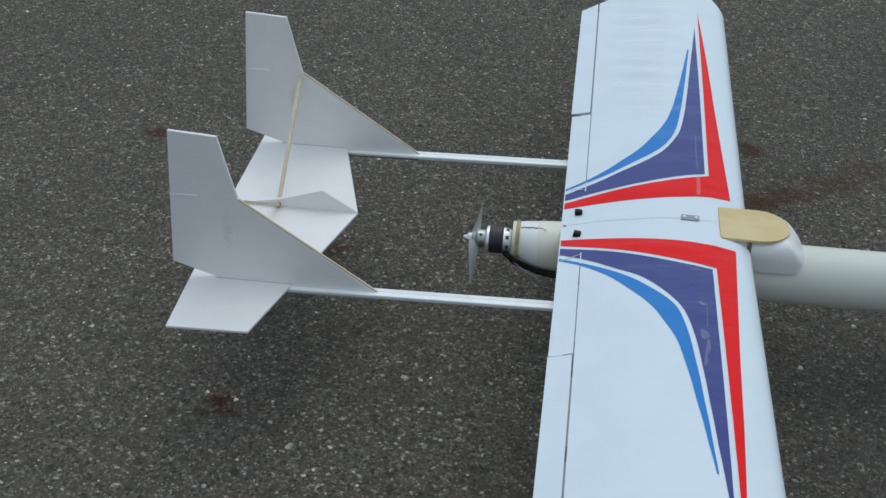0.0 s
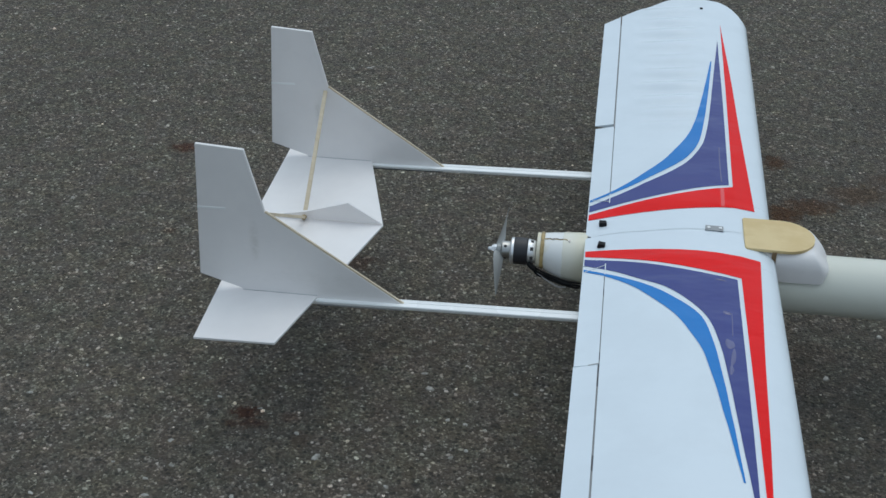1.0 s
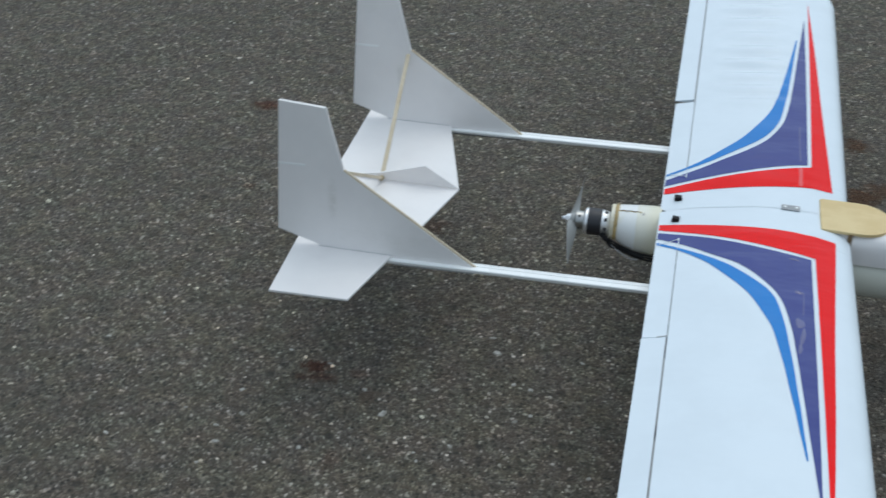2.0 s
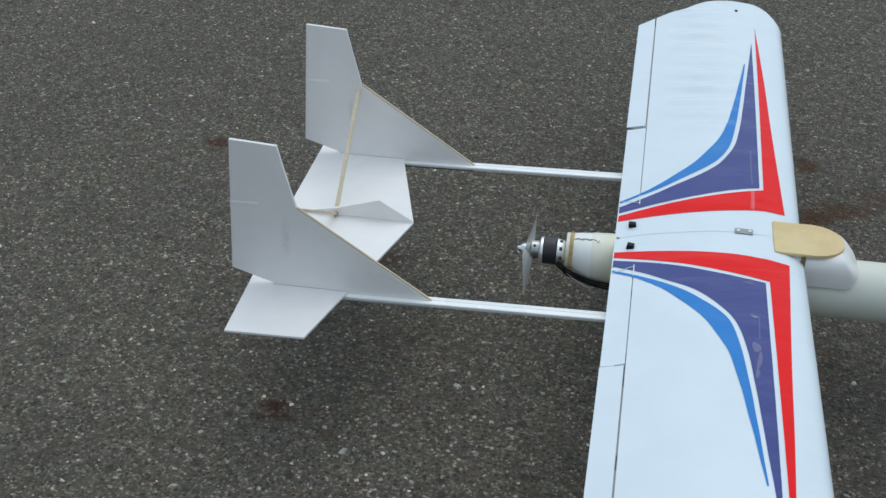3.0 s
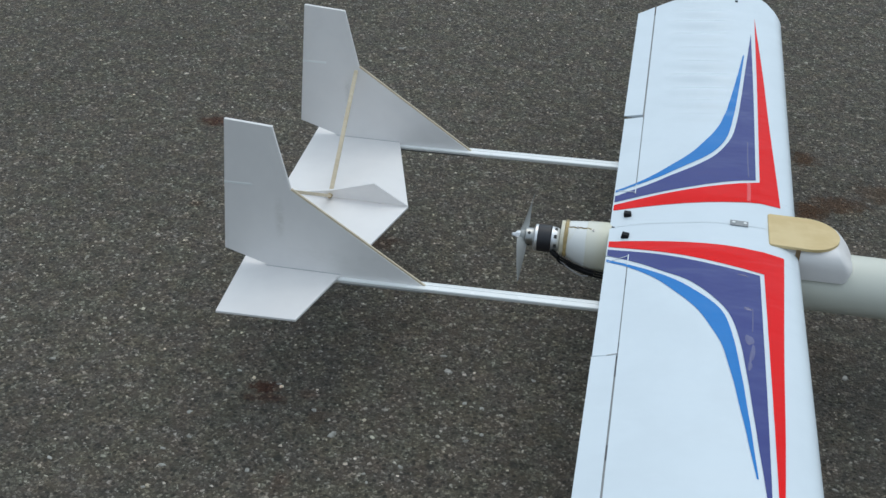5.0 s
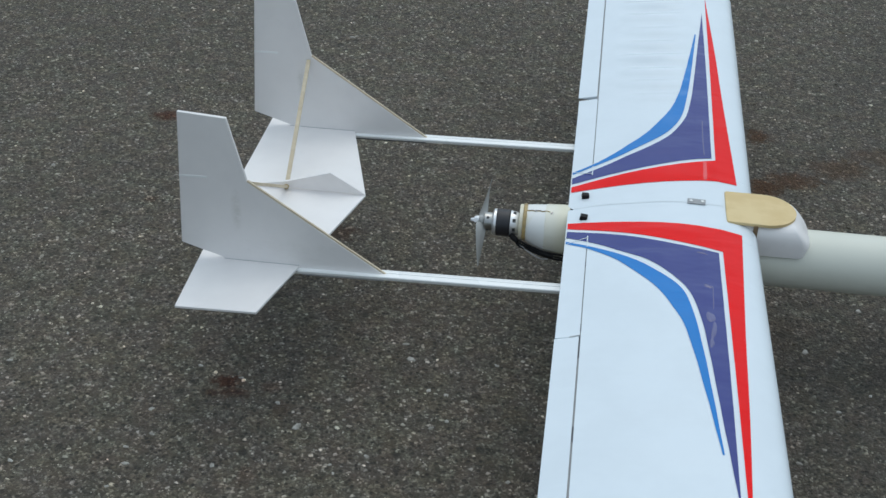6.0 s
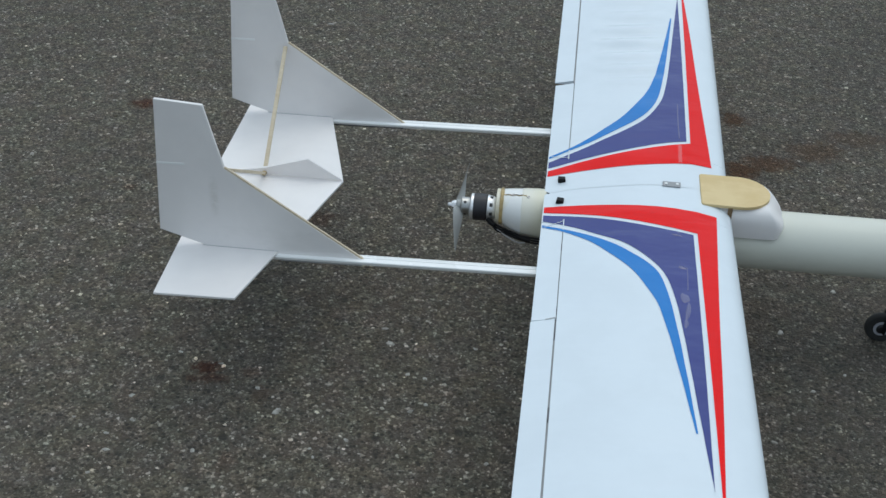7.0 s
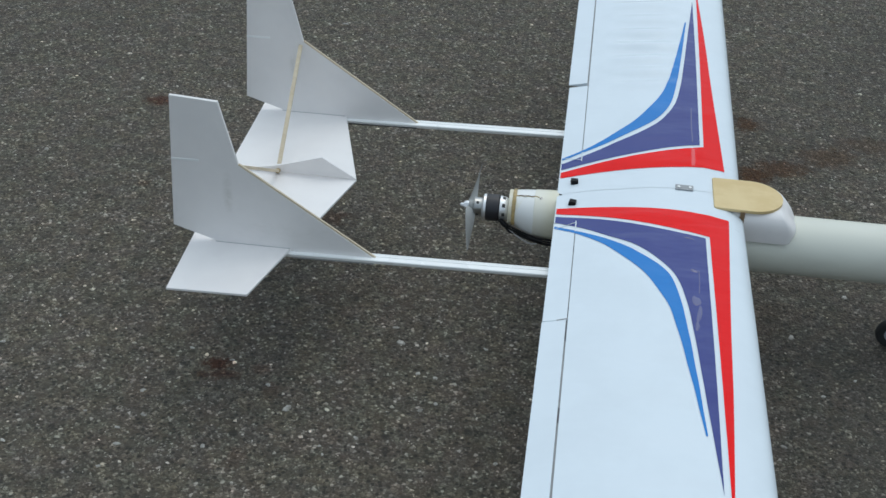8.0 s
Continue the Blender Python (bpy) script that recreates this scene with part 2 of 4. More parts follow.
# rust stains in the paving: place, half length, half width, strength
STAINS = (
    ((-0.463, -0.208), (0.029, 0.019), 1.0),
    ((-0.450, -0.229), (0.030, 0.018), 0.72),
    ((-0.480, -0.234), (0.014, 0.010), 0.6),
    ((-0.404, -0.209), (0.020, 0.013), 0.4),
    ((-0.380, -0.254), (0.016, 0.022), 0.35),
    ((-0.394, -0.387), (0.020, 0.026), 0.35),
    ((-0.270, -0.025), (0.140, 0.070), 0.10),
    ((-0.786, 0.528), (0.036, 0.027), 0.95),
    ((-0.722, 0.235), (0.020, 0.013), 0.5),
    ((-0.388, 0.186), (0.034, 0.034), 0.62),
    ((0.312, 0.636), (0.030, 0.034), 0.95),
    ((0.310, 0.452), (0.048, 0.038), 1.0),
    ((0.362, 0.482), (0.060, 0.036), 0.85),
    ((0.445, 0.546), (0.075, 0.050), 0.6),
    ((0.530, 0.595), (0.080, 0.040), 0.45),
    ((0.300, 0.015), (0.050, 0.090), 0.16),
)

# painted shade on the paving: place, half length, half width, strength
SHADE_AREAS = (
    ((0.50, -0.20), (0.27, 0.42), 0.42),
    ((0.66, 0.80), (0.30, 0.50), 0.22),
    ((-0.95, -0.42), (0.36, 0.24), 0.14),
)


def asphalt(chips=False):
    """Worn asphalt: dark binder with packed stone, pale and brown grains, rust stains."""
    n = Nodes("stone_chips" if chips else "worn_asphalt", 0.85)
    if chips:
        g = n.t.nodes.new("ShaderNodeNewGeometry").outputs["Random Per Island"]
        base = n.ramp(g, [(0.0, (0.050, 0.047, 0.041)), (0.40, (0.082, 0.078, 0.068)), (0.68, (0.112, 0.110, 0.100)), (0.86, (0.180, 0.180, 0.175)), (0.95, (0.37, 0.375, 0.38)), (1.0, (0.64, 0.645, 0.65))])
        height = n.noise(900, 3)
    else:
        cell = n.voronoi(185)
        cell2 = n.voronoi(300)
        v1, v2 = n.sep(cell)[0], n.sep(cell2)[1]
        stone = n.ramp(v1, [(0.0, (0.030, 0.028, 0.025)), (0.45, (0.062, 0.058, 0.051)), (0.75, (0.096, 0.092, 0.083)), (0.92, (0.172, 0.172, 0.165)), (1.0, (0.36, 0.365, 0.37))])
        grit = n.ramp(v2, [(0.0, (0.030, 0.028, 0.025)), (0.55, (0.066, 0.062, 0.054)), (0.88, (0.117, 0.116, 0.109)), (1.0, (0.275, 0.278, 0.275))])
        base = n.mix(n.span(n.noise(130, 3), 0.40, 0.60), stone, grit)
        edge = n.voronoi(185, "DISTANCE_TO_EDGE", "Distance")
        base = n.mix(n.span(edge, 0.0, 0.12, 0.60, 0.0), base, (0.034, 0.031, 0.027))
        # open pits where a stone has come out
        pick = n.sep(n.voronoi(140))[2]
        pit = n.math("MULTIPLY", n.span(n.voronoi(140, "F1", "Distance"), 0.48, 0.28), n.span(pick, 0.78, 0.82))
        pick2 = n.sep(n.voronoi(38))[1]
        pit2 = n.math("MULTIPLY", n.span(n.math("ADD", n.voronoi(38, "F1", "Distance"), n.math("MULTIPLY", n.noise(160, 3), 0.25)), 0.46, 0.30), n.span(pick2, 0.90, 0.93))
        pit = n.math("MAXIMUM", pit, pit2)
        base = n.mix(n.math("MULTIPLY", pit, 0.8), base, (0.014, 0.013, 0.012))
        height = n.math("ADD", n.span(edge, 0.0, 0.2), n.math("ADD", n.math("MULTIPLY", v1, 0.8), n.math("MULTIPLY", n.noise(1200, 3), 0.5)))
        height = n.math("SUBTRACT", height, n.math("MULTIPLY", pit, 1.5))
    # broad patches of wear and the rust
    patch = n.math("MULTIPLY", n.span(n.noise(3.2, 5, 0.6), 0.30, 0.70, 0.92, 1.08), n.span(n.noise(48, 4, 0.7), 0.32, 0.68, 0.80, 1.20))
    base = n.mix(n.span(n.noise(30, 5, 0.65), 0.40, 0.62, 0.0, 0.5), base, n.mix(1.0, base, (1.18, 1.0, 0.86), "MULTIPLY"))
    # greenish and violet casts of the mixed rock, a few centimetres across
    base = n.mix(1.0, base, n.mix(n.span(n.noise(19, 3, 0.6), 0.36, 0.64), (0.985, 1.012, 0.960), (1.025, 0.988, 1.04)), "MULTIPLY")
    base = n.mix(1.0, base, (1.475, 1.355, 1.13), "MULTIPLY")
    tone = n.t.nodes.new("ShaderNodeVectorMath")
    tone.operation = "SCALE"
    n.put(tone.inputs[0], base)
    n.put(tone.inputs["Scale"], patch)
    c = tone.outputs[0]
    # wing shade and lens falloff painted into the paving colour, with ragged edges
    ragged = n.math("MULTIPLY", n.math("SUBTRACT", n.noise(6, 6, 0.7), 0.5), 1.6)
    for (px, py), (rx, ry), k in SHADE_AREAS:
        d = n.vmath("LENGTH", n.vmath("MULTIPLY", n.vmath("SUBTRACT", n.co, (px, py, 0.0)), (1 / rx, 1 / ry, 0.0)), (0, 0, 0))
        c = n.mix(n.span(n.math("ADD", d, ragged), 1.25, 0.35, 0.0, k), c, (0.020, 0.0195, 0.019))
    rust = n.mix(n.span(n.sep(n.co)[0], -0.1, 0.2), (0.040, 0.0085, 0.005), (0.072, 0.034, 0.013))
    wob = n.math("MULTIPLY", n.math("SUBTRACT", n.math("ADD", n.math("MULTIPLY", n.noise(75, 7, 0.8), 0.65), n.math("MULTIPLY", n.noise(17, 3), 0.35)), 0.5), 3.6)
    total = None
    for (px, py), (rx, ry), k in STAINS:
        d = n.vmath("LENGTH", n.vmath("MULTIPLY", n.vmath("SUBTRACT", n.co, (px, py, 0.0)), (1 / rx, 1 / ry, 0.0)), (0, 0, 0))
        s = n.span(n.math("ADD", d, wob), 1.05, 0.35, 0.0, k)
        total = s if total is None else n.math("MAXIMUM", total, s)
    soaked = n.mix(1.0, c, (1.05, 0.62, 0.42), "MULTIPLY")
    c = n.mix(total, c, n.mix(0.62, soaked, rust))
    n.color(c)
    n.set("Diffuse Roughness", 1.0).set("Specular IOR Level", n.span(total, 0.0, 1.0, 0.72, 0.36)).set("Specular Tint", (1.0, 0.97, 0.91, 1))
    n.bump(height, 0.8, 0.0016)
    return n.m


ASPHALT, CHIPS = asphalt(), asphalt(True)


def pale_stone():
    n = Nodes("pale_quartz_stone", 0.7)
    n.color(n.mix(n.span(n.noise(90, 5), 0.35, 0.65), (0.26, 0.245, 0.215), (0.47, 0.45, 0.405)))
    n.bump(n.noise(300, 4), 0.5, 0.001)
    return n.m


STONE = pale_stone()


# ---- mesh helpers ----
def part(name, bm, material, parent=None, label="", smooth=False):
    """Links a bmesh as one mesh object, under parent if one is given."""
    me = bpy.data.meshes.new(name)
    bmesh.ops.recalc_face_normals(bm, faces=bm.faces)
    bm.to_mesh(me)
    bm.free()
    me.materials.append(material)
    if smooth:
        me.shade_smooth()
        me.set_sharp_from_angle(angle=radians(38))
    ob = new(name, me)
    ob.parent = parent
    if label:
        tagged(ob, label)
    return ob


def holder(name, parent=None, label=""):
    ob = new(name)
    ob.parent = parent
    return tagged(ob, label) if label else ob


def bevel(bm, width, segments=2):
    bmesh.ops.bevel(bm, geom=list(bm.edges), offset=width, segments=segments, profile=0.6, affect="EDGES", clamp_overlap=True)
    return bm


def box(size, at=(0, 0, 0), turn=(0, 0, 0), soft=0.0):
    bm = bmesh.new()
    bmesh.ops.create_cube(bm, size=1.0, matrix=Matrix.Diagonal((*size, 1)))
    if soft:
        bevel(bm, soft)
    bm.transform(pose(*at, *turn))
    return bm


def plate(outline, thick, soft=0.0006):
    """A flat sheet with the outline in x and y, from z = -thick / 2 to thick / 2."""
    bm = bmesh.new()
    low = [bm.verts.new((x, y, -thick / 2)) for x, y in outline]
    high = [bm.verts.new((x, y, thick / 2)) for x, y in outline]
    bm.faces.new(low[::-1])
    bm.faces.new(high)
    for i in range(len(low)):
        j = (i + 1) % len(low)
        bm.faces.new((low[i], low[j], high[j], high[i]))
    if soft:
        bevel(bm, soft, 1)
    return bm


def upright(outline, thick, y=0.0, soft=0.0006):
    """A flat sheet standing in the x-z plane at y."""
    bm = plate(outline, thick, soft)
    bm.transform(Matrix.Translation((0, y, 0)) @ pose(0, 0, 0, 90))
    return bm


def turned(rings, y=0.0, z=0.0, steps=40, drop=None):
    """A body of revolution round an axis along x: rings of (x, radius), closed at both ends."""
    bm = bmesh.new()
    rows = []
    for i, (x, r) in enumerate(rings):
        dz = drop[i] if drop else 0.0
        rows.append([bm.verts.new((x, y + r * math.cos(2 * math.pi * k / steps), z + dz + r * math.sin(2 * math.pi * k / steps))) for k in range(steps)])
    for p, q in zip(rows, rows[1:]):
        for k in range(steps):
            bm.faces.new((p[k], p[(k + 1) % steps], q[(k + 1) % steps], q[k]))
    bm.faces.new(rows[0])
    bm.faces.new(rows[-1][::-1])
    return bm


def rod(points, radius, steps=10):
    """A round rod or cable along a line of points."""
    bm = bmesh.new()
    pts = [Vector(p) for p in points]
    rows = []
    side = None
    for i, p in enumerate(pts):
        d = (pts[min(i + 1, len(pts) - 1)] - pts[max(i - 1, 0)]).normalized()
        if side is None:
            side = d.orthogonal().normalized()
        side = (side - d * side.dot(d)).normalized()
        up = d.cross(side)
        rows.append([bm.verts.new(p + radius * (side * math.cos(2 * math.pi * k / steps) + up * math.sin(2 * math.pi * k / steps))) for k in range(steps)])
    for p, q in zip(rows, rows[1:]):
        for k in range(steps):
            bm.faces.new((p[k], p[(k + 1) % steps], q[(k + 1) % steps], q[k]))
    bm.faces.new(rows[0])
    bm.faces.new(rows[-1][::-1])
    return bm


def stick(p, q, wide, deep, soft=0.0006):
    """A square-cut stick from p to q."""
    p, q = Vector(p), Vector(q)
    bm = box((wide, deep, (q - p).length), soft=soft)
    bm.transform(Matrix.Translation((p + q) / 2) @ (q - p).to_track_quat("Z", "Y").to_matrix().to_4x4())
    return bm


def spline(points, n):
    """n + 1 points along a smooth curve through a few design points."""
    p = [Vector(v) for v in points]
    p = [2 * p[0] - p[1], *p, 2 * p[-1] - p[-2]]
    cuts = len(p) - 3
    out = []
    for i in range(n + 1):
        s = min(i * cuts / n, cuts - 1e-9)
        k = int(s)
        u = s - k
        a0, a1, a2, a3 = p[k:k + 4]
        out.append(0.5 * (2 * a1 + (a2 - a0) * u + (2 * a0 - 5 * a1 + 4 * a2 - a3) * u ** 2 + (3 * a1 - a0 - 3 * a2 + a3) * u ** 3))
    return out


# ---- the ground ----
def build_ground():
    bm = bmesh.new()
    bmesh.ops.create_grid(bm, x_segments=8, y_segments=8, size=400)
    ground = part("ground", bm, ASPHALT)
    tagged(ground, "worn grey asphalt with exposed stone and rust stains", "ground", kind="structure")


build_ground()

# ---- the aircraft: nose towards +x, one wing towards the camera ----
plane = tagged(new("model_airplane"), "white twin-boom pusher model airplane with red, purple and blue wing stripes", "model airplane")
plane.location = (0.1, 0, 0)
bpy.context.view_layer.update()
plane.matrix_world = Matrix.Identity(4)

# wing: 0.254 m chord, flat-bottomed section, slight dihedral
LE, TE, CHORD, HALF = 0.232, -0.022, 0.254, 0.738
BASE, RISE = 0.1973, 0.036
HINGE, INNER, CUT = 0.0075, 0.080, 0.3115
SEC_U = (0.0, 0.006, 0.0125, 0.025, 0.05, 0.1, 0.2, 0.3, 0.4, 0.5, 0.6, 0.7, 0.8, 0.9, 0.95, 1.0)
SEC_T = (0.035, 0.0475, 0.0545, 0.065, 0.079, 0.096, 0.1136, 0.117, 0.114, 0.1052, 0.0915, 0.0735, 0.0522, 0.028, 0.0149, 0.0035)


def bottom(x):
    u = (LE - x) / CHORD
    return CHORD * 0.035 * max(0.0, 1 - u / 0.09) ** 2 - 0.0022 * (x - TE) / CHORD


def slack(x, y):
    """Sag and ripples of the covering between the ribs."""
    rib = 0.0016 * (math.cos(2 * math.pi * y / 0.0735) - 1) * max(0.0, math.sin(math.pi * min(1, max(0, (x - 0.0) / 0.2))))
    far = max(0.0, min(1.0, (y - 0.27) / 0.07)) * max(0.0, math.sin(math.pi * min(1, max(0, (x - 0.03) / 0.125))))
    ripple = 0.0040 * far * math.sin(2 * math.pi * (y + 0.05 * x) / 0.049 + 0.9 * math.sin(19 * x) + 0.8 * math.sin(17 * y)) * (0.8 + 0.2 * math.sin(31 * y))
    return rib * 0.4 + ripple


def top(x, y):
    u = (LE - x) / CHORD
    return BASE + RISE * abs(y) - 0.0022 * (x - TE) / CHORD + CHORD * float(np.interp(u, SEC_U, SEC_T)) + slack(x, y)


TIP_FROM = 0.700


def tip_at(x):
    """The rounded plan of the wing tip."""
    u = (x - TE) / CHORD
    return 0.708 + 0.078 * math.sin(math.pi * u / 1.25) - 0.046 * max(0.0, (u - 0.8) / 0.2) ** 2


def span_at(x, y):
    """Draws the last stretch of the span out to the rounded tip."""
    if abs(y) <= TIP_FROM:
        return y
    v = (abs(y) - TIP_FROM) / (HALF - TIP_FROM)
    return math.copysign(TIP_FROM + v * (tip_at(x) - TIP_FROM), y)


def section(y, x_from, x_to, n):
    """Points of the section at y, over the top from x_from to x_to and back along the bottom."""
    xs = [x_to + (x_from - x_to) * (0.5 + 0.5 * math.cos(math.pi * i / n)) for i in range(n + 1)]
    up = [(x, span_at(x, y), top(x, span_at(x, y))) for x in xs]
    down = [(x, span_at(x, y), BASE + RISE * abs(y) + bottom(x)) for x in reversed(xs)]
    return up + down


def loft(sections):
    bm = bmesh.new()
    rows = [[bm.verts.new(p) for p in s] for s in sections]
    n = len(rows[0])
    for p, q in zip(rows, rows[1:]):
        for k in range(n):
            bm.faces.new((p[k], p[(k + 1) % n], q[(k + 1) % n], q[k]))
    bm.faces.new(rows[0])
    bm.faces.new(rows[-1][::-1])
    return bm


def build_wing():
    wing = holder("wing", plane, "white film-covered rectangular wing with coloured stripes")
    part("center_panel", loft([section(y, LE, TE, 44) for y in np.linspace(-INNER, INNER, 13)]), FILM_WHITE, wing, smooth=True)
    for s in (-1, 1):
        ys = [s * (INNER + 0.0002 + (HALF - INNER) * i / 150) for i in range(151)]
        part("outer_panel", loft([section(y, LE, HINGE + 0.0005, 44) for y in ys]), FILM_WHITE, wing, smooth=True)
        for y0, y1 in ((INNER + 0.002, CUT - 0.002), (CUT + 0.004, 0.70)):
            part("hinge_strip", stick((HINGE, s * y0, top(HINGE, y0) - 0.0032), (HINGE, s * y1, top(HINGE, y1) - 0.0032), 0.004, 0.0012, 0.0), PENCIL, wing)
        # gaps where the hinge tape has let go
        for y0, y1 in ((0.140, 0.155), (0.284, 0.300), (0.3135, 0.352), (0.478, 0.502)) if s < 0 else ():
            part("hinge_gap", stick((HINGE - 0.0001, s * y0, top(HINGE, y0) - 0.0021), (HINGE - 0.0001, s * y1, top(HINGE, y1) - 0.0024), 0.0022, 0.0010, 0.0), HINGE_SHADOW, wing)
        # two hinged strips along the trailing edge
        for name, y0, y1, droop in (("flap", INNER + 0.0015, CUT - (0.001 if s > 0 else 0.0), 0.0), ("aileron", CUT + (0.007 if s > 0 else 0.0001), HALF, -2.2 if s < 0 else 1.2)):
            bm = loft([section(s * y, HINGE - 0.0007, TE, 10) for y in np.linspace(y0, y1, 24)])
            z = top(HINGE, s * (y0 + y1) / 2)
            if name == "aileron":
                bm.transform(Matrix.Translation((-0.0012, 0, 0)) @ Matrix.Translation((HINGE, 0, z)) @ pose(0, 0, 0, 0, droop, 0) @ Matrix.Translation((-HINGE, 0, -z)))
            part(name, bm, FILM_WHITE, wing, smooth=True)
    return wing


wing = build_wing()


def stripe(name, material, lead, trail, side, label):
    """A shape cut from film and ironed on the top of the wing, between two edges from the trailing edge to the pointed end."""
    bm = bmesh.new()
    wide = 22
    rows = []
    for p, q in zip(lead, trail):
        row = []
        for k in range(wide + 1):
            x, y = p.lerp(q, k / wide)
            row.append(bm.verts.new((x, side * y, top(x, side * y) + 0.0005)))
        rows.append(row)
    for p, q in zip(rows, rows[1:]):
        for k in range(wide):
            bm.faces.new((p[k], p[k + 1], q[k + 1], q[k]))
    bmesh.ops.recalc_face_normals(bm, faces=bm.faces)
    if sum(f.normal.z for f in bm.faces) < 0:
        bmesh.ops.reverse_faces(bm, faces=bm.faces)
    me = bpy.data.meshes.new(name)
    bm.to_mesh(me)
    bm.free()
    me.materials.append(material)
    me.shade_smooth()
    ob = new(name, me)
    ob.parent = wing
    tagged(ob, label)


N1, N2 = 40, 70
RED_LEAD = spline(((-0.0205, 0.0412), (0.055, 0.0490), (0.134, 0.0570), (0.172, 0.0622), (0.2093, 0.0650)), N1) + spline(((0.2093, 0.0660), (0.1985, 0.300), (0.1922, 0.467), (0.1815, 0.678)), N2)
RED_TRAIL = spline(((-0.0205, 0.056), (0.0589, 0.0804), (0.134, 0.105), (0.1805, 0.1195)), N1) + spline(((0.1808, 0.1205), (0.1818, 0.40), (0.1815, 0.678)), N2)
PURPLE_LEAD = spline(((-0.0205, 0.063), (0.0589, 0.0871), (0.134, 0.1125), (0.1754, 0.124)), N1) + spline(((0.1754, 0.125), (0.1757, 0.40), (0.1745, 0.611)), N2)
PURPLE_TRAIL = spline(((-0.0205, 0.0790), (0.0229, 0.1042), (0.0522, 0.1253), (0.0878, 0.1515), (0.1187, 0.1880), (0.1388, 0.2325), (0.1487, 0.2880), (0.1557, 0.3635), (0.1638, 0.4724), (0.1745, 0.611)), N1 + N2 + 1)
BLUE_LEAD = spline(((-0.0205, 0.0890), (0.0232, 0.1144), (0.0523, 0.1344), (0.0877, 0.1650), (0.1185, 0.2013), (0.1350, 0.2440), (0.1457, 0.3208), (0.1549, 0.4258), (0.1622, 0.5240)), N1 + N2)
BLUE_TRAIL = spline(((-0.0205, 0.0950), (0.0050, 0.1100), (0.0294, 0.1297), (0.0526, 0.1539), (0.0897, 0.2031), (0.1186, 0.2652), (0.1328, 0.3226), (0.1479, 0.4268), (0.1602, 0.5240)), N1 + N2)
for s in (-1, 1):
    stripe("red_stripe", FILM_RED, RED_LEAD, RED_TRAIL, s, "glossy red film stripe")
    stripe("purple_stripe", FILM_PURPLE, PURPLE_LEAD, PURPLE_TRAIL, s, "glossy purple-blue film panel")
    stripe("blue_stripe", FILM_BLUE, BLUE_LEAD, BLUE_TRAIL, s, "bright blue film stripe")


def build_film_creases():
    """Air trapped under the coloured film where it crosses the spar, its glare partly painted."""
    for material, width, line in (
        (GLARE_PURPLE, 0.0007, ((0.1600, -0.2045), (0.1632, -0.2065), (0.1640, -0.2090), (0.1632, -0.2460), (0.1626, -0.2560))),
        (GLARE_PURPLE, 0.0009, ((0.1545, -0.1225), (0.1565, -0.1228), (0.1580, -0.1230))),
        (GLARE_PURPLE, 0.0012, ((0.1575, -0.2042), (0.1590, -0.2046), (0.1605, -0.2046))),
        (GLARE_PURPLE, 0.0010, ((0.1648, 0.2300), (0.1645, 0.1717), (0.1652, 0.1300))),
        (GLARE_RED, 0.0030, ((0.1654, 0.1130), (0.1652, 0.0900), (0.1647, 0.0640))),
    ):
        bm = rod([(x, y, top(x, y) + 0.0004) for x, y in spline(line, 24)], width, 8)
        for v in bm.verts:
            z = top(v.co.x, v.co.y) + 0.0004
            v.co.z = z + (v.co.z - z) * min(0.55, 0.0004 / width)
        part("film_crease", bm, material, wing, "glossy crease of trapped air with painted glare", smooth=True)


build_film_creases()


def build_blister(x, y, long, wide, turn, high, material):
    """A low dome of air under the coloured film, paler to carry the glare."""
    bm = bmesh.new()
    rings, steps = 7, 28
    c, s = math.cos(radians(turn)), math.sin(radians(turn))
    rows = []
    for i in range(1, rings + 1):
        f = i / rings
        row = []
        for k in range(steps):
            a_ = 2 * math.pi * k / steps
            g = f * (1 + 0.16 * math.sin(2 * a_ + 40 * y) + 0.10 * math.sin(3 * a_ + 90 * x))
            u, v = long * g * math.cos(a_), wide * g * math.sin(a_)
            px, py = x + c * u - s * v, y + s * u + c * v
            row.append(bm.verts.new((px, py, top(px, py) + 0.0006 + high * (1 - f * f) )))
        rows.append(row)
    for p, q in zip(rows, rows[1:]):
        for k in range(steps):
            bm.faces.new((p[k], p[(k + 1) % steps], q[(k + 1) % steps], q[k]))
    bm.faces.new(rows[0])
    part("film_blister", bm, material, wing, "shiny blister of trapped air with painted glare", smooth=True)


for x, y, long, wide, turn in ((0.1535, -0.1290, 0.0062, 0.0022, -20), (0.1580, -0.2065, 0.0060, 0.0030, -25), (0.1585, -0.2740, 0.0046, 0.0120, 6), (0.1612, -0.3020, 0.0026, 0.0200, -5), (0.1580, -0.3270, 0.0028, 0.0080, 0)):
    build_blister(x, y, long, wide, turn, 0.0008, GLARE_PURPLE)


